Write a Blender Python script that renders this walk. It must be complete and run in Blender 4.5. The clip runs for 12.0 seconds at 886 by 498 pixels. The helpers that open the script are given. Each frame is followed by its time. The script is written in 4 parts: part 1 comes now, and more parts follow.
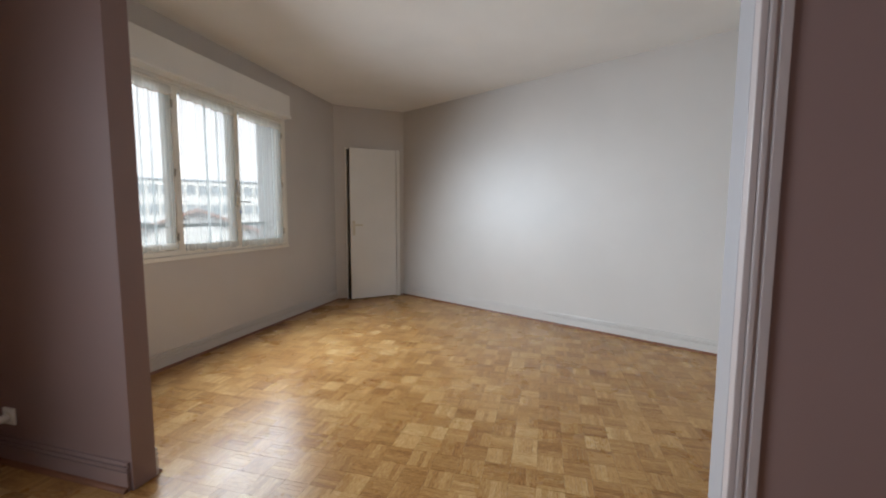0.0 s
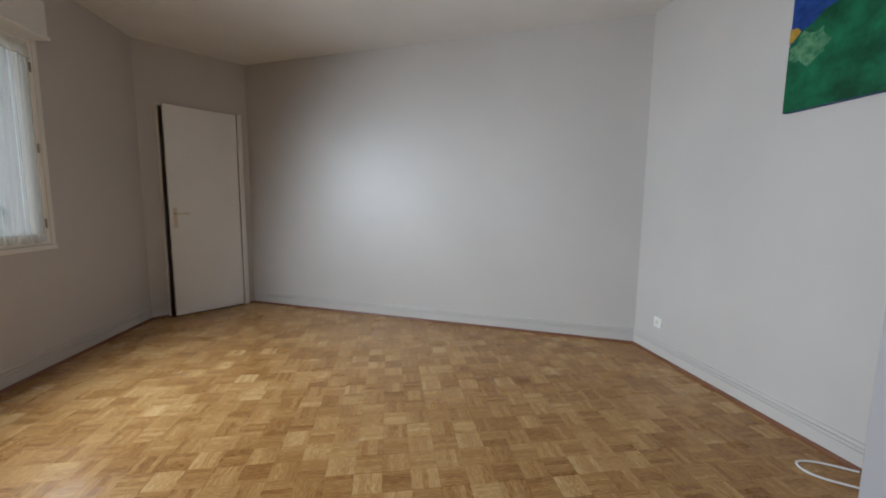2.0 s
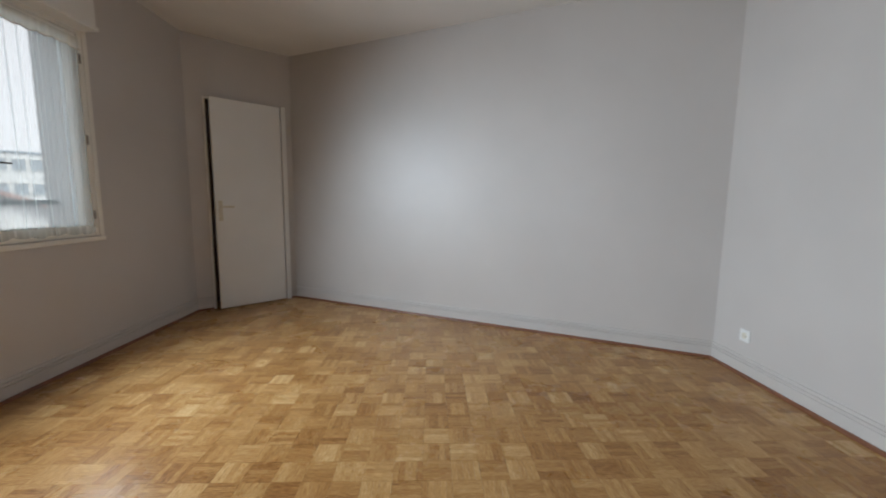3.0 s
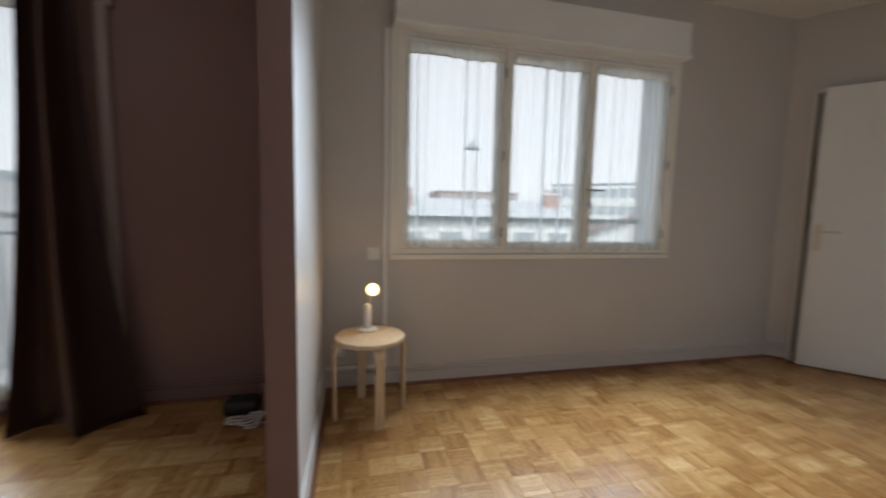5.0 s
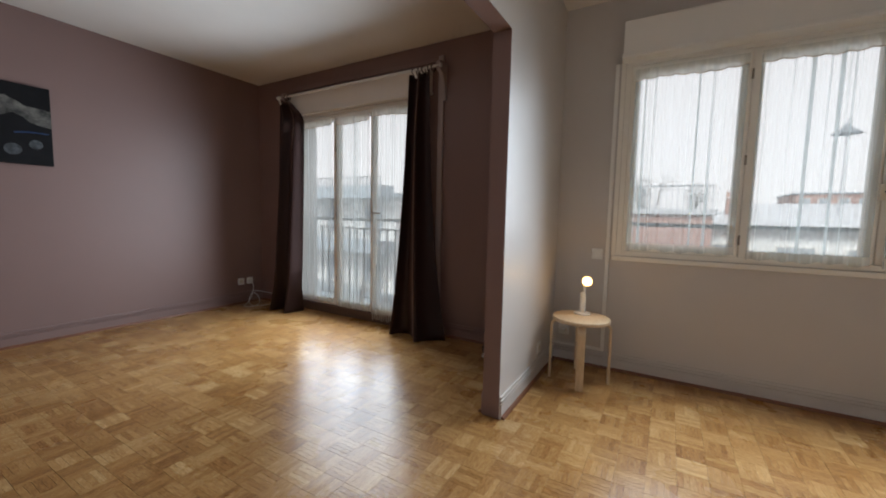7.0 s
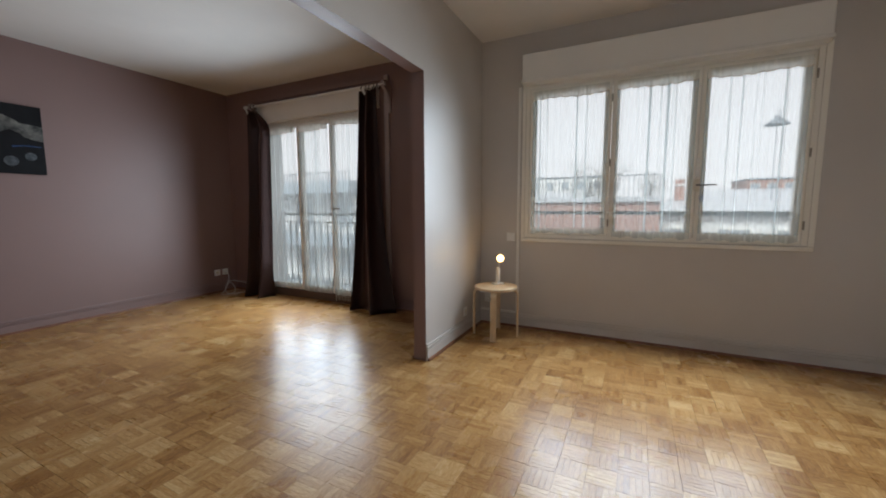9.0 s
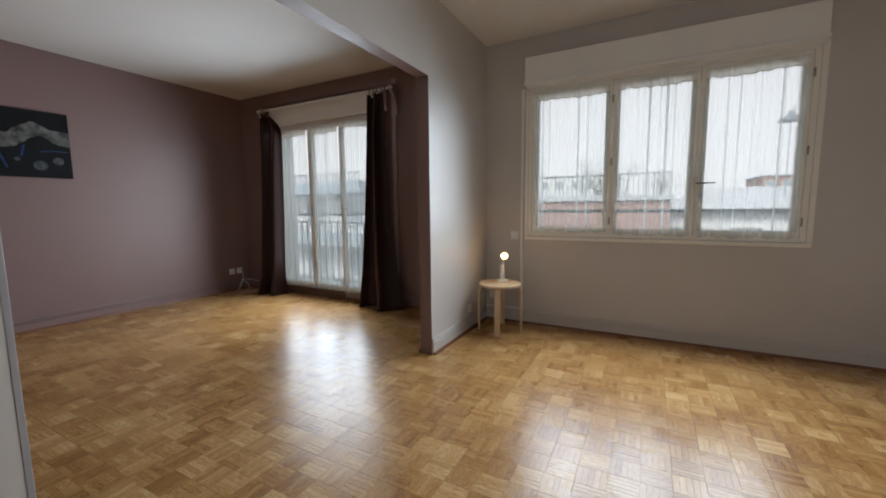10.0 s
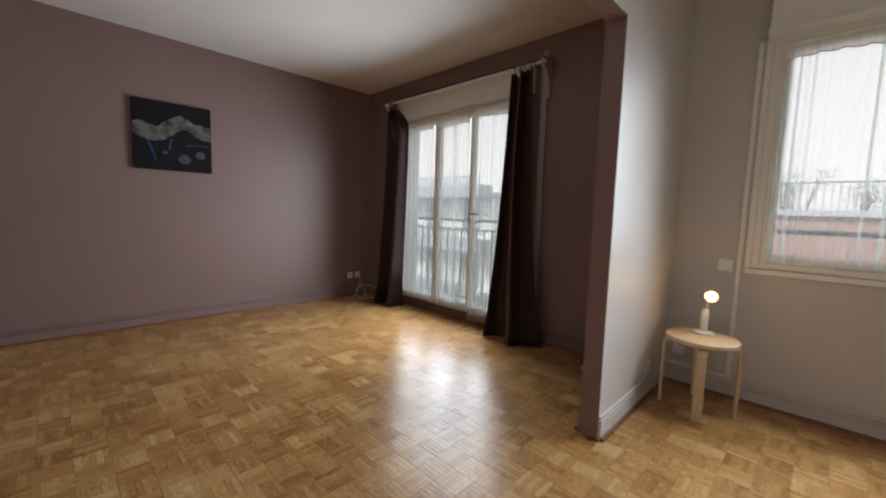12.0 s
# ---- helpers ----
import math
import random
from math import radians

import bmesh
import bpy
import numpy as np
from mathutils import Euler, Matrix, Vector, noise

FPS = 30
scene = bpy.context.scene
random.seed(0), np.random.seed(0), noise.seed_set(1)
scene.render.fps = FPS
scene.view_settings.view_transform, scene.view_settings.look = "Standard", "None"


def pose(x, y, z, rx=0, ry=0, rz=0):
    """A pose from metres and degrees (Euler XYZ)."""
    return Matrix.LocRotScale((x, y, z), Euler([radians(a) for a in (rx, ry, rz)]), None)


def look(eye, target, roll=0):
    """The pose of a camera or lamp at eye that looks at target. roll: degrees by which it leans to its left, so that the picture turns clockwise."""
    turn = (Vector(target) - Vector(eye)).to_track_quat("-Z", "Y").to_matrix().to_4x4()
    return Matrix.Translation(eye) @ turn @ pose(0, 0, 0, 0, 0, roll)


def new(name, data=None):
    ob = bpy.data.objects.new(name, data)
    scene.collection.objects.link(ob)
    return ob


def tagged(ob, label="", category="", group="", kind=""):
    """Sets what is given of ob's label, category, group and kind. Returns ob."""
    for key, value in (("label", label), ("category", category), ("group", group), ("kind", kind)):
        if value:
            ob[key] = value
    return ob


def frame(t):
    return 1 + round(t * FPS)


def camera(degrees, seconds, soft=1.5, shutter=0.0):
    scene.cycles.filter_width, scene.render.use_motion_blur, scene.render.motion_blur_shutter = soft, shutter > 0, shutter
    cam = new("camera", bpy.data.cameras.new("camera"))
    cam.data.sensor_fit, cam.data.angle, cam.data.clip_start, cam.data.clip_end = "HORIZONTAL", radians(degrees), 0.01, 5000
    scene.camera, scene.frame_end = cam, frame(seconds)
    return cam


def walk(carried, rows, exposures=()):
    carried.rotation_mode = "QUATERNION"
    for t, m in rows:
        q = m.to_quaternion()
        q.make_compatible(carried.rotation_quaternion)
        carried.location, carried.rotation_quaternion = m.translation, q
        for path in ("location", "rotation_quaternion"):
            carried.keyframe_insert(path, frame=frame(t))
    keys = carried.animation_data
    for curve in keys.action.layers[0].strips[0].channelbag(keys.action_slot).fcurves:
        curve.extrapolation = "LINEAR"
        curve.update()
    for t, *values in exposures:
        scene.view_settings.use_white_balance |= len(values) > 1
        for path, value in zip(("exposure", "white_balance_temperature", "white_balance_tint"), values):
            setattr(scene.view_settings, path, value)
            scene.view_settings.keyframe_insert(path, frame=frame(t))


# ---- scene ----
# ---------- camera ----------
cam = camera(98.0, 12.0, soft=1.9, shutter=0.3)
PATH = [
    (0, (1.42, 2.346, 1.172), (0.91, 4.272, 1.0), 0.2),
    (0.5, (1.294, 2.544, 1.169), (0.954, 4.507, 0.994), 0.1),
    (1, (1.2, 2.772, 1.166), (1.052, 4.757, 0.972), 0.2),
    (1.5, (1.08, 2.923, 1.155), (1.176, 4.909, 0.94), 0.4),
    (2, (0.962, 3.005, 1.15), (1.242, 4.972, 0.924), 0.6),
    (2.5, (0.947, 3.094, 1.133), (1.226, 5.061, 0.897), 0.7),
    (2.7, (0.971, 3.158, 1.125), (1.187, 5.132, 0.883), 0.8),
    (4.3, (0.847, 3.663, 1.101), (-0.287, 5.297, 0.893), 1.0),
    (4.5, (0.905, 3.698, 1.126), (-0.50, 5.104, 0.914), 1.8),
    (5, (1.05, 3.787, 1.122), (-0.89, 4.236, 0.932), 1.3),
    (5.5, (1.236, 3.81, 1.071), (-0.73, 3.479, 0.913), 2.1),
    (6, (1.442, 3.938, 1.091), (-0.412, 3.209, 0.922), 2.3),
    (6.5, (1.559, 4.104, 1.134), (-0.197, 3.162, 0.968), 1.6),
    (7, (1.684, 4.352, 1.121), (-0.037, 3.348, 0.945), 1.2),
    (7.2, (1.726, 4.445, 1.141), (0.007, 3.44, 0.95), 1.3),
    (8.8, (2.123, 4.887, 1.146), (0.347, 3.991, 0.941), -0.1),
    (9, (2.163, 4.954, 1.137), (0.385, 4.064, 0.921), -0.2),
    (9.5, (2.236, 5.051, 1.129), (0.463, 4.156, 0.899), -0.6),
    (10, (2.245, 5.036, 1.134), (0.49, 4.102, 0.917), -0.6),
    (10.5, (2.134, 4.911, 1.133), (0.412, 3.912, 0.941), -0.5),
    (11, (2.042, 4.734, 1.149), (0.386, 3.628, 0.959), 0.0),
    (11.5, (1.878, 4.552, 1.141), (0.338, 3.291, 0.944), 0.7),
    (12, (1.662, 4.338, 1.146), (0.246, 2.94, 0.951), 1.7),
]
walk(cam, [(t, look(eye, target, roll)) for t, eye, target, roll in PATH], exposures=[(0.0, 1.66, 6250, 10), (0.7, 1.44, 6150, 9), (1.5, 1.30, 6150, 9), (2.7, 1.33, 6150, 9), (4.5, 1.35, 6050, 9), (5.5, 1.40, 6100, 9), (6.5, 1.38, 6350, 11), (9.0, 1.29, 6200, 9), (11.0, 1.30, 6300, 10), (12.0, 1.42, 6500, 12)])

# ---------- world and sun: an overcast sky ----------
world = bpy.data.worlds.new("overcast_sky")
scene.world = world
world.use_nodes = True
wn, wl = world.node_tree.nodes, world.node_tree.links
wn.clear()
sky = wn.new("ShaderNodeTexSky")
sky.sky_type, sky.sun_disc = "NISHITA", False
sky.sun_elevation, sky.sun_rotation = radians(48), radians(100)
sky.air_density, sky.dust_density, sky.ozone_density = 1.0, 1.0, 1.0
soften = wn.new("ShaderNodeHueSaturation")
soften.inputs["Saturation"].default_value = 0.2
back = wn.new("ShaderNodeBackground")
back.inputs["Strength"].default_value = 0.096
wout = wn.new("ShaderNodeOutputWorld")
wl.new(sky.outputs[0], soften.inputs["Color"])
cloud = wn.new("ShaderNodeMix")
cloud.data_type = "RGBA"
cloud.inputs[0].default_value = 0.85
cloud.inputs[7].default_value = (5.5, 5.12, 5.2, 1)      # an even sheet of cloud over the clear sky
wl.new(soften.outputs[0], cloud.inputs[6])
wl.new(cloud.outputs[2], back.inputs["Color"])
wl.new(back.outputs[0], wout.inputs["Surface"])

sun = new("sun", bpy.data.lights.new("sun", "SUN"))
sun.data.energy, sun.data.angle, sun.data.color = 1.5, radians(25), (1.0, 0.96, 0.9)
sun.matrix_world = look((30, -5, 34), (0, 0, 0))


def window_light(name, y0, y1, z0, z1, strips, out, aim, watts, spread):
    """Sky light through one opening: slats of area lamp in it, tipped to the floor as the sky's light falls."""
    h = (z1 - z0) / strips
    for k in range(strips):
        data = bpy.data.lights.new(name, "AREA")
        data.shape, data.size, data.size_y = "RECTANGLE", y1 - y0, h
        data.energy, data.color, data.spread = watts / strips, (0.80, 0.91, 1.0), radians(spread)
        ob = new(name, data)
        eye = Vector((-1.367 + out, (y0 + y1) / 2, z0 + (k + 0.5) * h))
        ob.matrix_world = look(eye, eye + Vector(aim))


for left, right in ((4.125, 4.68), (4.80, 5.29), (5.41, 5.935)):
    window_light("window_daylight", left, right, 0.955, 2.10, 7, 0.095, (1, 0.05, -0.44), 7.0, 132)
for left, right in ((0.62, 1.17), (1.265, 1.69), (1.79, 2.26)):
    window_light("french_window_daylight", left, right, 0.42, 2.10, 8, 0.112, (1, 0, -0.24), 8.5, 150)


# ---------- materials ----------
def mat(name, rough=0.5, metal=0.0):
    """A node material; returns it with its tree and its principled node."""
    m = bpy.data.materials.new(name)
    m.use_nodes = True
    nt = m.node_tree
    b = nt.nodes["Principled BSDF"]
    b.inputs["Roughness"].default_value = rough
    b.inputs["Metallic"].default_value = metal
    return m, nt, b


def tex_noise(nt, scale, detail=3.0, rough=0.55, stretch=None):
    geo = nt.nodes.new("ShaderNodeNewGeometry")
    n = nt.nodes.new("ShaderNodeTexNoise")
    n.inputs["Scale"].default_value = scale
    n.inputs["Detail"].default_value = detail
    n.inputs["Roughness"].default_value = rough
    if stretch:
        mp = nt.nodes.new("ShaderNodeMapping")
        mp.inputs["Scale"].default_value = stretch
        nt.links.new(geo.outputs["Position"], mp.inputs["Vector"])
        nt.links.new(mp.outputs[0], n.inputs["Vector"])
    else:
        nt.links.new(geo.outputs["Position"], n.inputs["Vector"])
    return n.outputs["Fac"]


def ramp(nt, fac, *stops):
    r = nt.nodes.new("ShaderNodeValToRGB")
    while len(r.color_ramp.elements) < len(stops):
        r.color_ramp.elements.new(0.5)
    for e, (p, c) in zip(r.color_ramp.elements, stops):
        e.position, e.color = p, (*c, 1)
    nt.links.new(fac, r.inputs["Fac"])
    return r.outputs["Color"]


def math_node(nt, op, a, b=None, c=None):
    n = nt.nodes.new("ShaderNodeMath")
    n.operation = op
    for i, v in enumerate((a, b, c)):
        if v is None:
            continue
        if isinstance(v, (int, float)):
            n.inputs[i].default_value = v
        else:
            nt.links.new(v, n.inputs[i])
    return n.outputs[0]


def mix_col(nt, fac, a, b, blend="MIX"):
    n = nt.nodes.new("ShaderNodeMix")
    n.data_type, n.blend_type = "RGBA", blend
    for sock, v in ((n.inputs[0], fac), (n.inputs[6], a), (n.inputs[7], b)):
        if isinstance(v, (int, float)):
            sock.default_value = v
        elif isinstance(v, tuple):
            sock.default_value = (*v, 1)
        else:
            nt.links.new(v, sock)
    return n.outputs[2]


def bump(nt, b, height, strength=0.2, dist=0.002):
    n = nt.nodes.new("ShaderNodeBump")
    n.inputs["Strength"].default_value = strength
    n.inputs["Distance"].default_value = dist
    nt.links.new(height, n.inputs["Height"])
    nt.links.new(n.outputs[0], b.inputs["Normal"])


def painted(name, col, rough=0.5, grain=220.0, bumps=0.12, vary=0.05, spec=0.5):
    """Rolled wall paint: faint stains at a large scale, roller stipple at a fine one."""
    m, nt, b = mat(name, rough)
    lo = tuple(c * (1 - vary) for c in col)
    hi = tuple(min(1, c * (1 + vary * 0.6)) for c in col)
    big = tex_noise(nt, 1.3, 4.0)
    nt.links.new(ramp(nt, big, (0.3, lo), (0.7, hi)), b.inputs["Base Color"])
    fine = tex_noise(nt, grain, 2.0)
    mid = tex_noise(nt, 9.0, 3.0)
    r = nt.nodes.new("ShaderNodeMapRange")
    r.inputs["To Min"].default_value, r.inputs["To Max"].default_value = rough - 0.05, rough + 0.07
    nt.links.new(mid, r.inputs["Value"])
    nt.links.new(r.outputs[0], b.inputs["Roughness"])
    both = math_node(nt, "ADD", fine, math_node(nt, "MULTIPLY", mid, 3.0))
    bump(nt, b, both, bumps, 0.0015)
    b.inputs["Specular IOR Level"].default_value = spec
    return m


def plain(name, col, rough=0.4, metal=0.0, vary=0.06, scale=30.0):
    m, nt, b = mat(name, rough, metal)
    n = tex_noise(nt, scale, 3.0)
    nt.links.new(ramp(nt, n, (0.3, tuple(c * (1 - vary) for c in col)), (0.7, tuple(min(1, c * (1 + vary)) for c in col))), b.inputs["Base Color"])
    return m


def wood(name, dark, light, rough=0.4, stretch=(40, 40, 3)):
    m, nt, b = mat(name, rough)
    n = tex_noise(nt, 1.0, 5.0, 0.6, stretch)
    nt.links.new(ramp(nt, n, (0.3, dark), (0.7, light)), b.inputs["Base Color"])
    bump(nt, b, n, 0.08, 0.001)
    return m


M_WHITE = painted("satin_white_wall_paint", (0.555, 0.518, 0.486), 0.43, bumps=0.10, spec=0.72)
M_BROWN = painted("taupe_brown_wall_paint", (0.243, 0.158, 0.143), 0.46)
M_CEIL = painted("matt_white_ceiling_paint", (0.79, 0.77, 0.74), 0.75)
M_TRIM = painted("white_gloss_trim_paint", (0.80, 0.785, 0.75), 0.35, 90.0, 0.05)
M_LILAC = painted("grey_lilac_trim_paint", (0.34, 0.32, 0.325), 0.4, 90.0, 0.05)
M_CASING = painted("pale_taupe_casing_paint", (0.41, 0.345, 0.33), 0.4, 90.0, 0.05)
M_CREAM = painted("cream_window_paint", (0.84, 0.81, 0.74), 0.38, 90.0, 0.05)
M_RENDER = painted("white_outside_render", (0.72, 0.72, 0.72), 0.8, 60.0, 0.4)
M_PLASTIC = plain("white_plastic", (0.78, 0.78, 0.76), 0.3)
M_CREAMPL = plain("cream_plastic", (0.70, 0.66, 0.55), 0.35)
M_HANDLE = plain("yellowed_handle_plastic", (0.66, 0.60, 0.47), 0.3)
M_HOLE = plain("dark_hole", (0.03, 0.03, 0.03), 0.6)
M_BLACK = plain("black_plastic", (0.02, 0.02, 0.022), 0.4)
M_METAL = plain("brushed_steel", (0.55, 0.55, 0.55), 0.3, 1.0)
M_BRASS = plain("tarnished_hinge_metal", (0.30, 0.27, 0.22), 0.5, 0.6)
M_DARKMETAL = plain("dark_ring_metal", (0.025, 0.022, 0.02), 0.4, 0.0)
M_STRIP = wood("mahogany_strip", (0.14, 0.05, 0.022), (0.21, 0.08, 0.036), 0.4, (8, 8, 60))
M_BIRCH = wood("birch_plywood", (0.55, 0.40, 0.24), (0.68, 0.53, 0.35), 0.4, (14, 60, 14))
M_THRESH = wood("brown_threshold_wood", (0.10, 0.06, 0.045), (0.16, 0.10, 0.075), 0.5, (60, 4, 60))

TILE, TX0, TY0 = 0.12, 0.091, 0.011


def parquet_material():
    """Oak mosaic: tone by square, by finger and by grain, under worn varnish, with sheen painted into every other
    square.
    """
    m, nt, b = mat("varnished_oak_mosaic", 0.27)
    geo = nt.nodes.new("ShaderNodeNewGeometry")
    sep = nt.nodes.new("ShaderNodeSeparateXYZ")
    nt.links.new(geo.outputs["Position"], sep.inputs[0])
    u = math_node(nt, "DIVIDE", math_node(nt, "SUBTRACT", sep.outputs[0], TX0), TILE)
    v = math_node(nt, "DIVIDE", math_node(nt, "SUBTRACT", sep.outputs[1], TY0), TILE)
    iu, iv = math_node(nt, "FLOOR", u), math_node(nt, "FLOOR", v)
    odd = math_node(nt, "FLOORED_MODULO", math_node(nt, "ADD", iu, iv), 2.0)
    fu = math_node(nt, "FLOOR", math_node(nt, "MULTIPLY", u, 5.0))
    fv = math_node(nt, "FLOOR", math_node(nt, "MULTIPLY", v, 5.0))
    inv = math_node(nt, "SUBTRACT", 1.0, odd)
    finger = math_node(nt, "ADD", math_node(nt, "MULTIPLY", fu, odd), math_node(nt, "MULTIPLY", fv, inv))

    def rnd(a, bb, c):
        cmb = nt.nodes.new("ShaderNodeCombineXYZ")
        for k, s in enumerate((a, bb, c)):
            if isinstance(s, (int, float)):
                cmb.inputs[k].default_value = s
            else:
                nt.links.new(s, cmb.inputs[k])
        w = nt.nodes.new("ShaderNodeTexWhiteNoise")
        nt.links.new(cmb.outputs[0], w.inputs["Vector"])
        return w.outputs["Value"]

    tile_r = rnd(iu, iv, 3.3)
    fing_r = rnd(math_node(nt, "ADD", finger, 0.5), math_node(nt, "ADD", iu, 0.25), iv)
    gx = tex_noise(nt, 1.0, 5.0, 0.65, (26, 190, 1))
    gy = tex_noise(nt, 1.0, 5.0, 0.65, (190, 26, 1))
    gmix = nt.nodes.new("ShaderNodeMix")
    nt.links.new(odd, gmix.inputs[0])
    nt.links.new(gx, gmix.inputs[2])
    nt.links.new(gy, gmix.inputs[3])
    grain = gmix.outputs[0]
    tone = math_node(nt, "ADD", math_node(nt, "MULTIPLY", math_node(nt, "POWER", tile_r, 2.0), 0.32), math_node(nt, "MULTIPLY", fing_r, 0.31))
    # odd squares lightened: the sheen across turned fingers, put into the colour
    tone = math_node(nt, "ADD", tone, math_node(nt, "ADD", math_node(nt, "MULTIPLY", odd, 0.07), 0.15))
    tone = math_node(nt, "ADD", tone, math_node(nt, "MULTIPLY", math_node(nt, "SUBTRACT", grain, 0.5), 1.5))
    tone = math_node(nt, "ADD", tone, math_node(nt, "MULTIPLY", math_node(nt, "SUBTRACT", tex_noise(nt, 0.9, 3.0), 0.5), 0.45))
    col = ramp(nt, tone, (0.0, (0.165, 0.063, 0.017)), (0.3, (0.295, 0.142, 0.043)), (0.6, (0.410, 0.228, 0.082)), (0.95, (0.56, 0.370, 0.172)))
    nt.links.new(col, b.inputs["Base Color"])
    wear = tex_noise(nt, 2.2, 5.0)
    r = nt.nodes.new("ShaderNodeMapRange")
    r.inputs["To Min"].default_value, r.inputs["To Max"].default_value = 0.21, 0.35
    nt.links.new(wear, r.inputs["Value"])
    nt.links.new(r.outputs[0], b.inputs["Roughness"])
    b.inputs["IOR"].default_value = 1.45
    b.inputs["Specular IOR Level"].default_value = 0.32
    bump(nt, b, math_node(nt, "ADD", grain, math_node(nt, "MULTIPLY", tex_noise(nt, 14.0, 2.0), 2.0)), 0.2, 0.0012)
    return m


M_PARQUET = parquet_material()
M_BED = plain("dark_joint", (0.06, 0.035, 0.02), 0.7)


def sheer_material(name, clear, folds=90.0, front=0.975, swing=0.5, tint=(0.80, 0.82, 0.82, 1), sparse=0.565):
    """Voile: threads scatter the daylight, the gaps between them let it through; gathers run upright."""
    m, nt, b = mat(name, 0.9)
    out = nt.nodes["Material Output"]
    nt.nodes.remove(b)
    tr = nt.nodes.new("ShaderNodeBsdfTransparent")
    tl = nt.nodes.new("ShaderNodeBsdfTranslucent")
    df = nt.nodes.new("ShaderNodeBsdfDiffuse")
    for n in (tl, df):
        n.inputs["Color"].default_value = tint
    cloth = nt.nodes.new("ShaderNodeMixShader")
    cloth.inputs[0].default_value = front
    nt.links.new(tl.outputs[0], cloth.inputs[1])
    nt.links.new(df.outputs[0], cloth.inputs[2])
    gather = tex_noise(nt, 1.0, 2.0, 0.5, (1, folds, 0.12))
    wide = tex_noise(nt, 1.0, 2.0, 0.5, (1, 9, 0.15))
    both = math_node(nt, "ADD", math_node(nt, "MULTIPLY", gather, 0.7), math_node(nt, "MULTIPLY", wide, 0.3))
    r = nt.nodes.new("ShaderNodeMapRange")
    r.inputs["From Min"].default_value, r.inputs["From Max"].default_value = sparse, sparse + 0.055
    r.inputs["To Min"].default_value, r.inputs["To Max"].default_value = 1.0 - clear, min(1.0, 1.0 - clear + swing)
    nt.links.new(both, r.inputs["Value"])
    mx = nt.nodes.new("ShaderNodeMixShader")
    nt.links.new(r.outputs[0], mx.inputs[0])
    nt.links.new(tr.outputs[0], mx.inputs[1])
    nt.links.new(cloth.outputs[0], mx.inputs[2])
    nt.links.new(mx.outputs[0], out.inputs["Surface"])
    return m


M_SHEER = sheer_material("white_voile", 0.61, 46.0, 0.12, 0.52, (0.72, 0.85, 0.89, 1), 0.585)
M_SHEER_LONG = sheer_material("dense_white_voile", 0.55, 90.0, 0.08, 0.42, (0.76, 0.88, 0.90, 1))
M_RUFFLE = sheer_material("gathered_voile_header", 0.20, 40.0, 0.30, 0.1, (0.82, 0.80, 0.73, 1))
M_HEM = sheer_material("loose_voile_hem", 0.42, 40.0, 0.45, 0.25, (0.84, 0.85, 0.82, 1))
M_SEAM = plain("cream_seam_thread", (0.50, 0.42, 0.33), 0.9)


def glass_material():
    m, nt, b = mat("window_glass", 0.0)
    out = nt.nodes["Material Output"]
    nt.nodes.remove(b)
    tr = nt.nodes.new("ShaderNodeBsdfTransparent")
    tr.inputs["Color"].default_value = (0.96, 0.98, 0.97, 1)
    gl = nt.nodes.new("ShaderNodeBsdfGlossy")
    gl.inputs["Roughness"].default_value = 0.0
    mx = nt.nodes.new("ShaderNodeMixShader")
    mx.inputs[0].default_value = 0.03
    nt.links.new(tr.outputs[0], mx.inputs[1])
    nt.links.new(gl.outputs[0], mx.inputs[2])
    nt.links.new(mx.outputs[0], out.inputs["Surface"])
    return m


M_GLASS = glass_material()


def curtain_cloth():
    m, nt, b = mat("dark_purple_brown_curtain_cloth", 0.43)
    n = tex_noise(nt, 1.0, 3.0, 0.6, (500, 500, 30))
    nt.links.new(ramp(nt, n, (0.3, (0.018, 0.0074, 0.0066)), (0.7, (0.037, 0.0165, 0.014))), b.inputs["Base Color"])
    b.inputs["Sheen Weight"].default_value = 0.45
    b.inputs["Specular IOR Level"].default_value = 0.25
    b.inputs["Sheen Roughness"].default_value = 0.4
    b.inputs["Sheen Tint"].default_value = (0.8, 0.55, 0.48, 1)
    bump(nt, b, n, 0.2, 0.001)
    return m


M_DRAPE = curtain_cloth()


def emitter(name, col, strength):
    m, nt, b = mat(name, 0.5)
    b.inputs["Base Color"].default_value = (0.9, 0.85, 0.75, 1)
    b.inputs["Emission Color"].default_value = (*col, 1)
    b.inputs["Emission Strength"].default_value = strength
    return m


M_BULB = emitter("warm_lit_lamp_glass", (1.0, 0.84, 0.55), 0.75)
M_BULBRIM = emitter("orange_lit_lamp_rim", (1.0, 0.46, 0.07), 0.36)


# ---------- mesh helpers ----------
def box(bm, x0, x1, y0, y1, z0, z1, mi=0):
    vs = [bm.verts.new((x, y, z)) for x in (x0, x1) for y in (y0, y1) for z in (z0, z1)]
    for f in ((0, 1, 3, 2), (4, 6, 7, 5), (0, 4, 5, 1), (2, 3, 7, 6), (0, 2, 6, 4), (1, 5, 7, 3)):
        bm.faces.new([vs[i] for i in f]).material_index = mi
    return vs


def bevelled(bm, width=0.003, segs=2):
    bmesh.ops.bevel(bm, geom=list(bm.edges), offset=width, segments=segs, profile=0.5, affect="EDGES", clamp_overlap=True)
    return bm


def slab(x0, x1, y0, y1, z0, z1, width=0.003, segs=2):
    bm = bmesh.new()
    box(bm, x0, x1, y0, y1, z0, z1)
    return bevelled(bm, width, segs) if width else bm


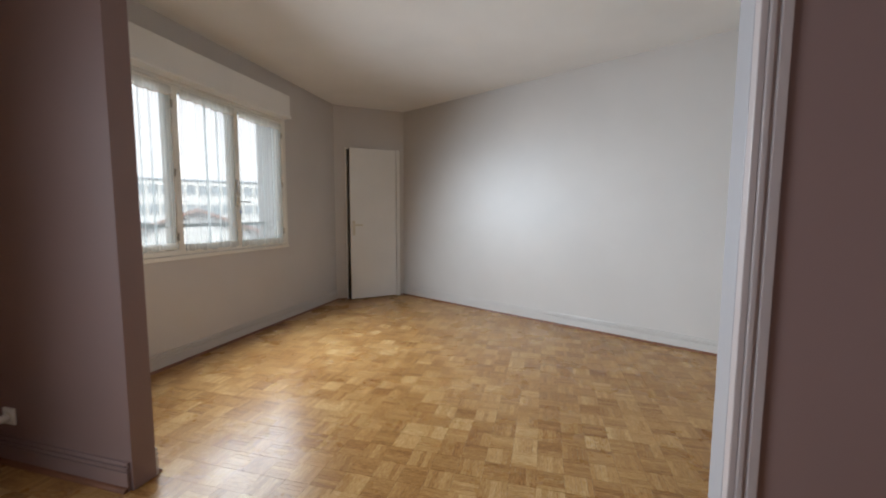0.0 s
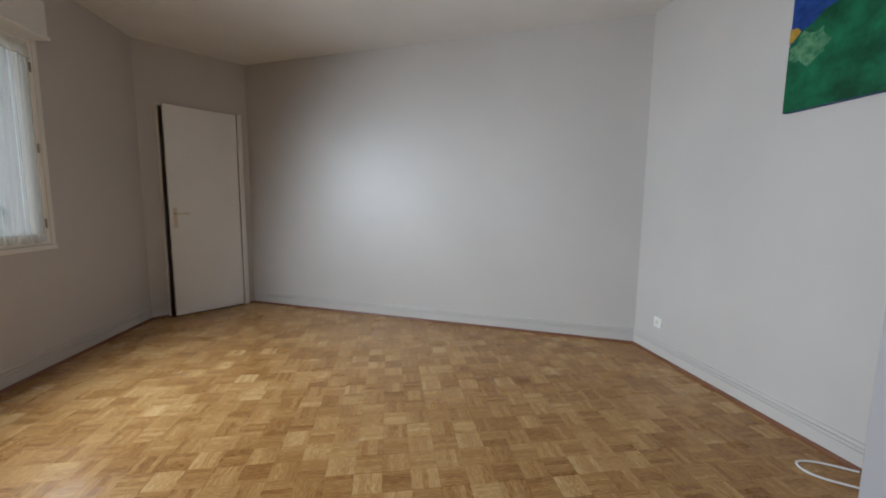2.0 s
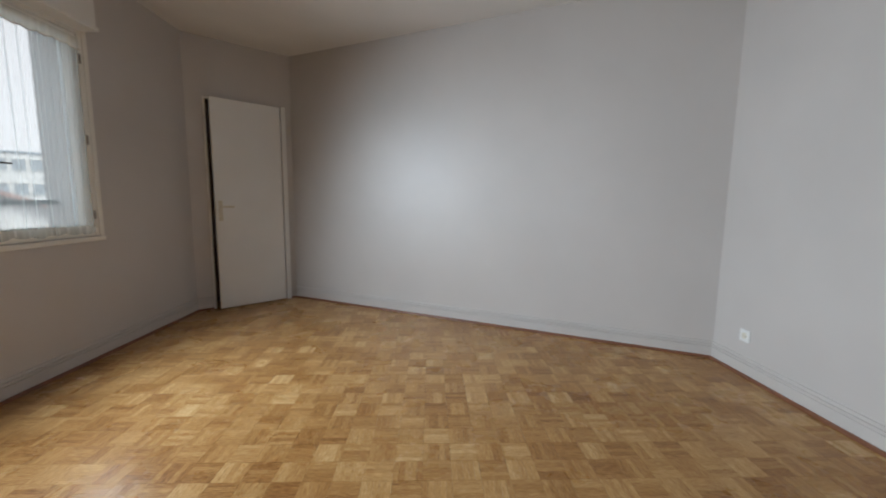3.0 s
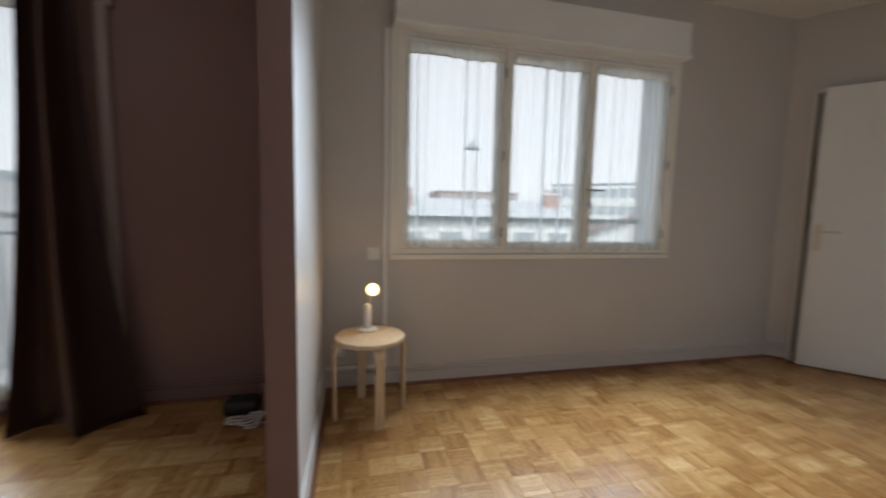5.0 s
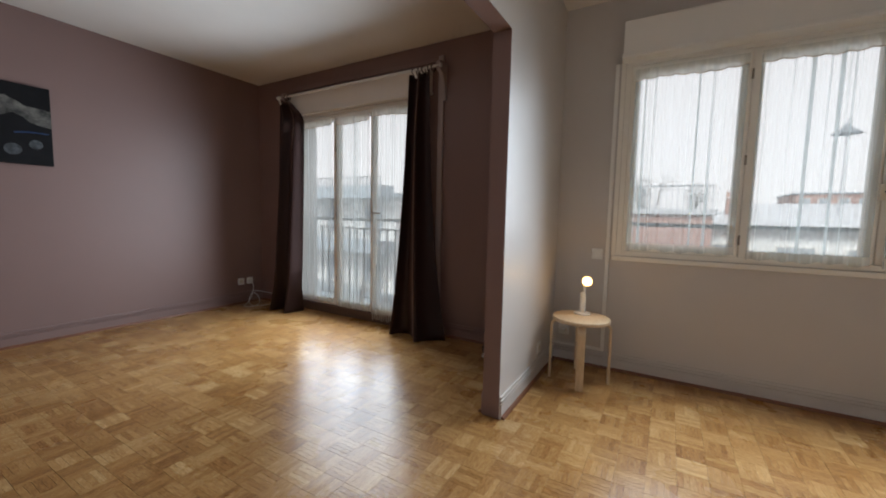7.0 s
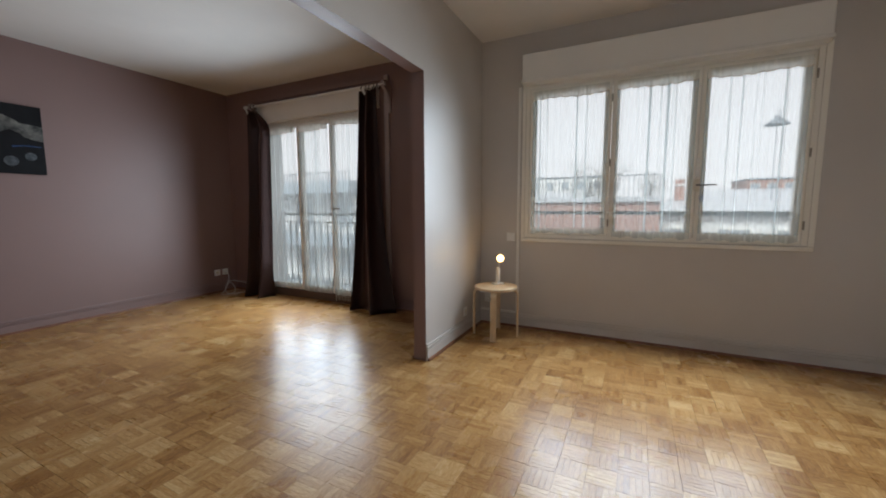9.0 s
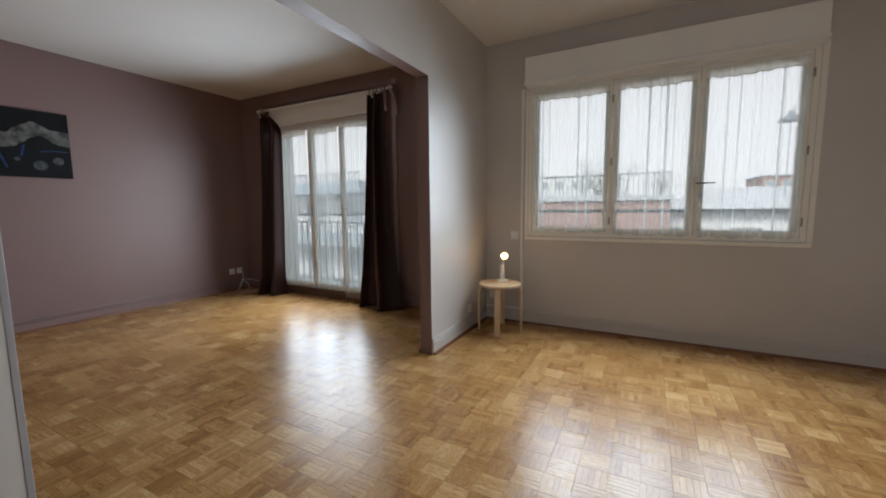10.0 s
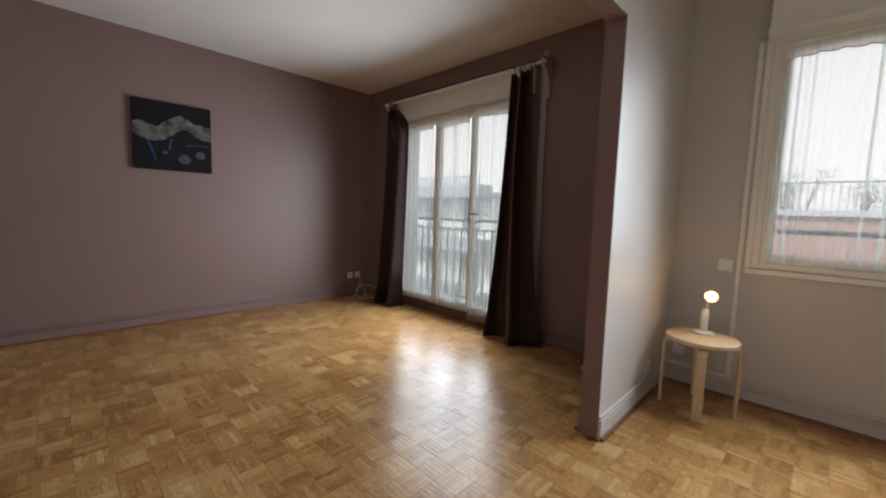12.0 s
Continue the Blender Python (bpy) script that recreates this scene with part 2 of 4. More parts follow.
def lathe(profile, segs=32, axis=Vector((0, 0, 1)), at=Vector((0, 0, 0))):
    """A turned body from (radius, height) pairs about axis."""
    bm = bmesh.new()
    q = Vector((0, 0, 1)).rotation_difference(axis)
    rings = []
    for r, h in profile:
        if r < 1e-6:
            rings.append([bm.verts.new(at + q @ Vector((0, 0, h)))])
        else:
            rings.append([bm.verts.new(at + q @ Vector((r * math.cos(2 * math.pi * k / segs), r * math.sin(2 * math.pi * k / segs), h))) for k in range(segs)])
    for a, b in zip(rings, rings[1:]):
        for k in range(segs):
            j = (k + 1) % segs
            if len(a) == 1 and len(b) == 1:
                continue
            if len(a) == 1:
                bm.faces.new((a[0], b[j], b[k]))
            elif len(b) == 1:
                bm.faces.new((a[k], a[j], b[0]))
            else:
                bm.faces.new((a[k], a[j], b[j], b[k]))
    bmesh.ops.recalc_face_normals(bm, faces=bm.faces)
    return bm


def mesh_of(name, bm, materials, smooth=False):
    me = bpy.data.meshes.new(name)
    bmesh.ops.recalc_face_normals(bm, faces=bm.faces)
    bm.to_mesh(me)
    bm.free()
    for m in materials if isinstance(materials, (list, tuple)) else [materials]:
        me.materials.append(m)
    if smooth:
        me.shade_smooth()
        me.set_sharp_from_angle(angle=radians(35))
    return me


def part(name, bm, material, parent, label="", smooth=False):
    ob = new(name, mesh_of(name, bm, material, smooth))
    ob.parent = parent
    return tagged(ob, label=label)


def thing(name, at=(0, 0, 0), label="", category="", group="", kind=""):
    ob = new(name)
    ob.empty_display_size = 0.1
    ob.location = at
    return tagged(ob, label, category, group, kind)


def struct(name, bm, material, label, category, smooth=False):
    return tagged(new(name, mesh_of(name, bm, material, smooth)), label, category, kind="structure")


def tube(name, pts, radius, material, parent=None, cyclic=False, res=4):
    """A round cable or bar along points, as a curve."""
    cu = bpy.data.curves.new(name, "CURVE")
    cu.dimensions, cu.bevel_depth, cu.bevel_resolution, cu.use_fill_caps = "3D", radius, res, True
    sp = cu.splines.new("NURBS" if len(pts) > 3 else "POLY")
    sp.points.add(len(pts) - 1)
    for p, c in zip(sp.points, pts):
        p.co = (*c, 1)
    if len(pts) > 3:
        sp.order_u, sp.use_endpoint_u = 3, True
    sp.use_cyclic_u = cyclic
    cu.materials.append(material)
    ob = new(name, cu)
    ob.parent = parent
    return ob


# ---------- the large structure ----------
H = 2.65
WX = -1.367                      # inside face of the window wall
OUT = WX - 0.335                 # its outside face
PW, PB = 3.605, 3.505            # partition: face to the white room, face to the brown room
YB = -0.09                       # far wall of the brown room
RX = 3.03                        # right-hand wall of both rooms
CL, CA, CB = (WX, 7.09), (-0.592, 7.69), (RX, 5.922)


def wall_mesh(p0, p1, depth, openings=(), z0=0.0, z1=H, pick=None):
    """A solid wall whose inside face runs from p0 to p1 and whose body lies to the left of that line, with real openings (u0, u1, z0, z1)."""
    a, b = Vector(p0), Vector(p1)
    d = (b - a)
    length = d.length
    d.normalize()
    n = Vector((-d.y, d.x))
    us = sorted({0.0, length, *[v for o in openings for v in o[:2]]})
    zs = sorted({z0, z1, *[v for o in openings for v in o[2:]]})
    bm = bmesh.new()
    cache = {}

    def vert(i, j, k):
        if (i, j, k) not in cache:
            q = a + d * us[i] + n * (depth * k)
            cache[i, j, k] = bm.verts.new((q.x, q.y, zs[j]))
        return cache[i, j, k]

    def solid(i, j):
        if not (0 <= i < len(us) - 1 and 0 <= j < len(zs) - 1):
            return False
        uc, zc = (us[i] + us[i + 1]) / 2, (zs[j] + zs[j + 1]) / 2
        return not any(o[0] < uc < o[1] and o[2] < zc < o[3] for o in openings)

    def face(side, *c):
        f = bm.faces.new([vert(*q) for q in c])
        if pick:
            f.material_index = pick(side)

    for i in range(len(us) - 1):
        for j in range(len(zs) - 1):
            if not solid(i, j):
                continue
            face("in", (i, j, 0), (i + 1, j, 0), (i + 1, j + 1, 0), (i, j + 1, 0))
            face("out", (i, j, 1), (i + 1, j, 1), (i + 1, j + 1, 1), (i, j + 1, 1))
            if not solid(i - 1, j):
                face("u0", (i, j, 0), (i, j, 1), (i, j + 1, 1), (i, j + 1, 0))
            if not solid(i + 1, j):
                face("u1", (i + 1, j, 0), (i + 1, j, 1), (i + 1, j + 1, 1), (i + 1, j + 1, 0))
            if not solid(i, j - 1):
                face("z0", (i, j, 0), (i + 1, j, 0), (i + 1, j, 1), (i, j, 1))
            if not solid(i, j + 1):
                face("z1", (i, j + 1, 0), (i + 1, j + 1, 0), (i + 1, j + 1, 1), (i, j + 1, 1))
    return bm


def reveal(side):
    return 0 if side == "in" else 1


WIN = (4.03, 6.03, 0.855, 2.21)       # white-room window
FRD = (0.54, 2.34, 0.0, 2.20)         # french door
YM = (PW + PB) / 2
# The window wall runs in +y, so its body lies to the left, outside.
struct("wall_window_white_room", wall_mesh((WX, YM), (WX, 8.2), 0.335, [(WIN[0] - YM, WIN[1] - YM, WIN[2], WIN[3])], pick=reveal), [M_WHITE, M_RENDER],
       "off-white satin painted wall with a wide window", "wall")
struct("wall_window_brown_room", wall_mesh((WX, YB - 0.2), (WX, YM - 0.001), 0.335, [(FRD[0] - YB + 0.2, FRD[1] - YB + 0.2, 0.0, FRD[3])], pick=reveal), [M_BROWN, M_RENDER],
       "taupe brown painted wall with a french window", "wall")
# Slanted wall with the closet door, the long skewed wall and the right-hand wall.
DOOR_U = (0.166, 0.845)
struct("wall_closet", wall_mesh(CL, CA, 0.12, [(DOOR_U[0], DOOR_U[1] + 0.014, 0.0, 2.075)]), M_WHITE, "off-white slanted corner wall around a closet door", "wall")
struct("wall_far", wall_mesh(CA, CB, 0.15), M_WHITE, "long plain off-white satin painted wall", "wall")
struct("wall_right_white_room", wall_mesh((RX, 5.922), (RX, YM), 0.15), M_WHITE, "off-white wall beside the opening, lit by the window", "wall")
struct("wall_right_brown_room", wall_mesh((RX, YM - 0.001), (RX, YB - 0.2), 0.15), M_BROWN, "plain taupe brown painted wall", "wall")
struct("wall_brown_far", wall_mesh((RX, YB), (WX, YB), 0.15), M_BROWN, "taupe brown painted wall with a dark canvas", "wall")
# The closet behind the slanted wall.
struct("wall_closet_back", wall_mesh((WX, 8.1), (0.3, 8.1), 0.1), M_WHITE, "plain closet back wall", "wall")
struct("wall_closet_side", wall_mesh((-0.45, 8.1), (-0.45, 7.84), 0.1), M_WHITE, "plain closet side wall", "wall")
# Partition with its wide opening: brown towards the brown room and round the post, white towards the white room.
OPEN_U = (-0.246, 1.93)
BEAM = 2.07


struct("wall_partition", wall_mesh((WX + 0.001, PB), (RX - 0.001, PB), 0.10, [(OPEN_U[0] - WX - 0.001, OPEN_U[1] - WX - 0.001, 0.0, BEAM)], pick=lambda s: 1 if s == "out" else 0),
       [M_BROWN, M_WHITE], "partition wall with a wide opening, brown on one face and white on the other", "wall")
struct("jamb_lining", slab(1.914, 1.9295, PB + 0.020, PW + 0.002, 0, BEAM, 0.002), M_LILAC, "grey lilac painted lining of the wide opening", "trim")
bm = bmesh.new()
for x0, x1, d, y1 in ((1.914, 1.932, 0.012, 0.0195), (1.932, 1.947, 0.019, -0.0025), (1.947, 1.956, 0.013, -0.0025), (1.956, 1.982, 0.017, -0.0025)):
    box(bm, x0, x1 - 0.0004, PB - d, PB + y1, 0, BEAM)
struct("architrave", bevelled(bm, 0.003, 2), M_CASING, "pale taupe grooved architrave beside the wide opening", "trim")

bm = bmesh.new()
box(bm, OUT, RX + 0.2, YB - 0.3, 8.3, H, H + 0.2)
struct("ceiling", bm, M_CEIL, "matt white ceiling", "ceiling")
bm = bmesh.new()
box(bm, OUT + 0.01, RX + 0.15, YB - 0.3, 8.25, -0.25, -0.0042)
floor = struct("floor", bm, M_BED, "glossy oak mosaic parquet floor in a basket pattern", "floor")


def moulding(name, p0, p1, profile, material, label):
    """A profile (out, up) swept along the foot of a wall; the room lies to the right of p0 -> p1."""
    a, b = Vector(p0), Vector(p1)
    d = (b - a).normalized()
    n = Vector((d.y, -d.x))
    bm = bmesh.new()
    rows = [[bm.verts.new((q.x + n.x * o, q.y + n.y * o, z)) for o, z in profile] for q in (a, b)]
    k = len(profile)
    for i in range(k):
        j = (i + 1) % k
        bm.faces.new((rows[0][i], rows[0][j], rows[1][j], rows[1][i]))
    bm.faces.new(rows[0])
    bm.faces.new(rows[1][::-1])
    return struct(name, bm, material, label, "baseboard")


SKIRT = [(0.0003, 0.0), (0.013, 0.0), (0.013, 0.082), (0.005, 0.0835), (0.005, 0.088), (0.014, 0.0895), (0.014, 0.103), (0.004, 0.1045), (0.004, 0.11), (0.012, 0.1115), (0.010, 0.124), (0.0003, 0.126)]
QUAD = [(0.013, 0.0), (0.031, 0.0), (0.030, 0.006), (0.026, 0.013), (0.020, 0.017), (0.013, 0.018)]


def along(p, q, u):
    a, b = Vector(p), Vector(q)
    r = a + (b - a).normalized() * u
    return (r.x, r.y)


CH = (Vector(CA) - Vector(CL)).length
for p0, p1, m, what in (
        ((WX, PW), CL, M_WHITE, "white"), (CL, along(CL, CA, DOOR_U[0] - 0.025), M_WHITE, "white"), (along(CL, CA, DOOR_U[1] + 0.064), CA, M_WHITE, "white"),
        (CA, CB, M_WHITE, "white"), (CB, (RX, PW), M_WHITE, "white"), ((RX, PW), (1.94, PW), M_WHITE, "white"), ((-0.25, PW), (WX, PW), M_WHITE, "white"),
        ((WX, YB), (WX, FRD[0] - 0.12), M_BROWN, "brown"), ((WX, FRD[1] + 0.22), (WX, PB), M_BROWN, "brown"), ((WX, PB), (-0.26, PB), M_BROWN, "brown"),
        ((1.983, PB), (RX, PB), M_BROWN, "brown"), ((RX, PB), (RX, YB), M_BROWN, "brown"), ((RX, YB), (WX, YB), M_BROWN, "brown")):
    moulding("baseboard", p0, p1, SKIRT, m, what + " painted grooved baseboard along the wall")
    moulding("trim", p0, p1, QUAD, M_STRIP, "reddish brown wooden quarter-round along the floor")


# ---------- windows and doors ----------
def ring_frame(x0, x1, y0, y1, z0, z1, w, wb=None, wt=None):
    """A rectangular frame of four bars in the y-z plane, w wide."""
    wb, wt = wb or w, wt or w
    bm = bmesh.new()
    box(bm, x0, x1, y0, y0 + w, z0, z1)
    box(bm, x0, x1, y1 - w, y1, z0, z1)
    box(bm, x0 + 0.0005, x1 - 0.0005, y0 + w, y1 - w, z0, z0 + wb)
    box(bm, x0 + 0.0005, x1 - 0.0005, y0 + w, y1 - w, z1 - wt, z1)
    return bevelled(bm, 0.003, 1)


def sash(parent, y0, y1, z0, z1, w, wb, glass_x):
    s = part("sash", ring_frame(glass_x - 0.022, glass_x + 0.03, y0, y1, z0, z1, w, wb), M_CREAM, parent)
    g = part("pane", slab(glass_x - 0.003, glass_x + 0.001, y0 + w - 0.01, y1 - w + 0.01, z0 + wb - 0.01, z1 - w + 0.01, 0), M_GLASS, s, "clear window glass")
    g.visible_shadow = False
    return s


def hinge(parent, y, z, x):
    bm = lathe([(0, -0.032), (0.006, -0.03), (0.0065, 0.0), (0.006, 0.03), (0, 0.032)], 10, at=Vector((x, y, z)))
    return part("hinge", bm, M_BRASS, parent, "dull brass hinge", True)


w1 = struct("window_1", ring_frame(WX - 0.085, WX + 0.006, WIN[0] + 0.001, WIN[1] - 0.001, WIN[2] + 0.001, WIN[3] - 0.001, 0.035), M_CREAM,
            "wide white three-sash window above a low wall", "window")
GX = WX - 0.035
sashes = []
for y0, y1 in ((4.066, 4.737), (4.741, 5.348), (5.352, 5.994)):
    sashes.append(sash(w1, y0, y1, WIN[2] + 0.036, WIN[3] - 0.036, 0.054, 0.045, GX))
for z in (1.0, 1.5, 2.02):
    hinge(w1, 4.739, z, WX + 0.002)
    hinge(w1, 5.997, z, WX + 0.010)
part("window_sill", slab(WX + 0.0005, WX + 0.022, WIN[0] - 0.025, WIN[1] + 0.03, WIN[2] - 0.035, WIN[2] - 0.004, 0.004), M_CREAM, w1)
part("casing", slab(WX + 0.0005, WX + 0.008, WIN[1] + 0.0005, WIN[1] + 0.035, WIN[2] - 0.003, WIN[3] + 0.01, 0.002), M_CREAM, w1)
part("casing", slab(WX + 0.0005, WX + 0.008, WIN[0] - 0.03, WIN[0] - 0.0005, WIN[2] - 0.003, WIN[3] + 0.01, 0.002), M_CREAM, w1)
# espagnolette: case, turning knob and lever
hy = 5.352
esp = part("lock_case", slab(WX + 0.006, WX + 0.028, hy - 0.018, hy + 0.018, 1.25, 1.34, 0.005), M_CREAMPL, w1, "small painted lock case")
part("lever", slab(WX + 0.030, WX + 0.042, hy - 0.005, hy + 0.125, 1.291, 1.301, 0.004), M_BLACK, esp, "dark window lever")
part("lever_grip", slab(WX + 0.006, WX + 0.030, hy - 0.010, hy + 0.016, 1.36, 1.50, 0.006), M_PLASTIC, w1, "white upright window catch")
tag_bm = lathe([(0, 0), (0.015, 0.0), (0.015, 0.002), (0, 0.002)], 16, Vector((1, 0, 0)), Vector((WX + 0.012, hy + 0.035, 1.20)))
part("sticker", tag_bm, plain("blue_sticker", (0.1, 0.16, 0.5), 0.5), w1, "small round blue sticker")
# outer guard bar
gb = thing("window_guard_bar", (OUT + 0.06, 5.03, 1.08), "grey metal guard bar across the window outside", "guard bar")
bm = lathe([(0, -1.0), (0.016, -1.0), (0.016, 1.0), (0, 1.0)], 12, Vector((0, 1, 0)))
part("bar", bm, plain("grey_painted_metal", (0.09, 0.10, 0.11), 0.5), gb, smooth=True)

# roller-shutter boxes
def shutter_box(y0, y1, z0, z1, out, material, label):
    t = thing("shutter_box", (WX, (y0 + y1) / 2, z0), label, "shutter box")
    o = -Vector(t.location)
    bm = bmesh.new()
    box(bm, WX + 0.0006, WX + out, y0, y1, z0 + 0.028, z1)
    bevelled(bm, 0.006, 3)
    bmesh.ops.translate(bm, verts=bm.verts, vec=o)
    part("cover", bm, material, t)
    bm = bmesh.new()
    box(bm, WX + 0.0006, WX + out + 0.012, y0 - 0.006, y1 + 0.006, z0, z0 + 0.0275)
    bevelled(bm, 0.006, 3)
    bmesh.ops.translate(bm, verts=bm.verts, vec=o)
    part("lip", bm, material, t)
    return t


shutter_box(4.015, 6.03, 2.20, 2.44, 0.11, M_TRIM, "long white roller-shutter box above the window")
shutter_box(0.47, 2.43, 2.20, 2.44, 0.055, M_CREAM, "cream roller-shutter box above the french window")

# french window of three tall sashes
w2 = struct("window_2", ring_frame(WX - 0.085, WX + 0.004, FRD[0] + 0.001, FRD[1] - 0.001, 0.095, FRD[3] - 0.001, 0.03, 0.02), M_CREAM,
            "tall cream three-sash french window down to the floor", "window")
for y0, y1 in ((0.571, 1.215), (1.219, 1.738)):
    sash(w2, y0, y1, 0.117, FRD[3] - 0.033, 0.042, 0.05, GX)
for z in (0.4, 1.1, 1.8):
    hinge(w2, 1.217, z, WX + 0.002)
# the third sash stands a little ajar, turned about its outer edge
AJAR = pose(GX, 2.309, 0) @ Matrix.Rotation(radians(4.0), 4, "Z") @ pose(-GX, -2.309, 0)
leaf = sash(w2, 1.742, 2.309, 0.117, FRD[3] - 0.033, 0.042, 0.05, GX)
part("lock_case", slab(WX - 0.004, WX + 0.012, 1.744, 1.774, 1.02, 1.18, 0.004), M_CREAMPL, leaf, "narrow cream lock plate")
part("lever", slab(WX + 0.020, WX + 0.034, 1.752, 1.872, 1.118, 1.135, 0.005), M_METAL, leaf, "steel lever handle")
leaf.matrix_world = AJAR
part("threshold", slab(WX - 0.20, WX + 0.03, FRD[0] + 0.001, FRD[1] - 0.001, -0.003, 0.094, 0.006), M_THRESH, w2, "dark brown wooden threshold")
# moulded brown casing round the shutter box and french window; right upright paler, its light painted in
for y0, y1, z0, z1 in ((0.40, 0.455, 0, 2.525), (2.50, 2.555, 0, 2.525), (0.455, 2.50, 2.475, 2.525)):
    bm = bmesh.new()
    box(bm, WX + 0.0006, WX + 0.022, y0, y1, z0, z1)
    struct("trim", bevelled(bm, 0.005, 2), M_CASING if y0 > 2.4 else M_BROWN, "taupe painted casing round the french window", "trim")

# iron guard outside the french window
M_IRON = plain("grey_blue_painted_iron", (0.20, 0.22, 0.25), 0.5)
rail = thing("balcony_railing", (OUT - 0.05, 1.44, 0.0), "grey iron balcony railing with upright bars outside the french window", "railing")
for z, h in ((1.03, 0.035), (0.93, 0.02), (0.12, 0.02)):
    part("rail", slab(-0.02, 0.02, -1.35, 1.35, z, z + h, 0.004), M_IRON, rail)
bar_me = mesh_of("bar", slab(-0.008, 0.008, -0.008, 0.008, 0.14, 0.93, 0.002, 1), M_IRON)
for k in range(24):
    b = new("bar", bar_me)
    b.parent, b.location = rail, (0, -1.32 + k * 0.115, 0)
bm = bmesh.new()
box(bm, OUT - 0.28, OUT - 0.001, -0.1, 3.0, -0.16, -0.02)
struct("balcony_slab", bm, M_RENDER, "narrow pale concrete ledge outside", "ledge")


# ---------- sheer curtains on the sashes ----------
def sheer(y0, y1, ztop, zbot, x, seed, tail=0.0, cloth=M_SHEER, label="thin white voile curtain hung on the window sash"):
    rng = random.Random(seed)
    t = thing("sheer_curtain", (x, (y0 + y1) / 2, zbot), label, "curtain", "sheer curtains on the windows")
    oy, oz = (y0 + y1) / 2, zbot
    ph = [rng.uniform(0, 6.28) for _ in range(6)]
    n, rows = 90, 10

    def sheet(za, zb_fn, depth, off):
        bm = bmesh.new()
        grid = []
        for i in range(n + 1):
            y = y0 + (y1 - y0) * i / n
            col = []
            for j in range(rows + 1):
                f = j / rows
                zb = zb_fn(y)
                z = za + (zb - za) * f
                a = depth * (0.5 + 0.5 * f)
                d = a * (0.5 * math.sin(2 * math.pi * y / 0.031 + ph[0] + 1.5 * math.sin(y * 9 + ph[1])) + 0.5 * math.sin(2 * math.pi * y / 0.083 + ph[2] + math.sin(y * 5 + ph[3])))
                col.append(bm.verts.new((off + d, y - oy + 0.004 * f * math.sin(y * 40 + ph[4]), z - oz)))
            grid.append(col)
        for p, q in zip(grid, grid[1:]):
            for j in range(rows):
                bm.faces.new((p[j], q[j], q[j + 1], p[j + 1]))
        return bm

    hem = lambda y: zbot + 0.006 * math.sin(y * 60 + ph[0]) + 0.004 * math.sin(y * 23 + ph[5])
    part("cloth", sheet(ztop, hem, 0.008, 0.0), cloth, t, "translucent white voile", True)
    scallop = lambda y: ztop - 0.055 - 0.010 * abs(math.sin(y * 34 + ph[1])) - 0.006 * math.sin(y * 13 + ph[2])
    part("header", sheet(ztop + 0.012, scallop, 0.005, 0.014), M_RUFFLE, t, "gathered cream ruffle", True)
    bm = bmesh.new()
    line = [(y0 + (y1 - y0) * i / n) for i in range(n + 1)]
    edge_rows = [[bm.verts.new((0.0195 + dx, y - oy, scallop(y) - oz + dz)) for y in line] for dx, dz in ((0, 0.0035), (0.002, 0.0), (0, -0.0035))]
    for p, q in zip(edge_rows, edge_rows[1:]):
        for i in range(n):
            bm.faces.new((p[i], p[i + 1], q[i + 1], q[i]))
    part("seam", bm, M_SEAM, t, "scalloped stitched edge of the ruffle", True)
    part("hem", sheet(zbot + 0.05, hem, 0.005, 0.010), M_HEM, t, smooth=True)
    bm = lathe([(0, y0 - oy - 0.01), (0.004, y0 - oy - 0.01), (0.004, y1 - oy + 0.01), (0, y1 - oy + 0.01)], 8, Vector((0, 1, 0)), Vector((0.004, 0, ztop - oz - 0.004)))
    part("curtain_wire", bm, M_PLASTIC, t)
    if tail:
        for k in range(int((y1 - y0) / 0.022)):
            y = y0 + 0.011 + 0.022 * k - oy
            L = tail * rng.uniform(0.6, 1.0)
            part("tassel", slab(-0.001, 0.001, y - 0.004, y + 0.004, -L, 0.012, 0), M_RUFFLE, t)
    return t


SX = WX + 0.022
for k, (y0, y1) in enumerate(((4.095, 4.715), (4.775, 5.325), (5.375, 5.965))):
    sheer(y0, y1, 2.125, (0.905, 0.885, 0.880)[k], SX, 11 + k)
for k, (y0, y1) in enumerate(((0.60, 1.19), (1.245, 1.705), (1.77, 2.285))):
    long_sheer = sheer(y0, y1, (2.11, 2.105, 2.125)[k], (0.125, 0.105, 0.10)[k], SX, 31 + k, (0, 0.03, 0.075)[k], M_SHEER_LONG, "long thin white voile curtain on the french window")
long_sheer.matrix_world = AJAR @ pose(*long_sheer.location)


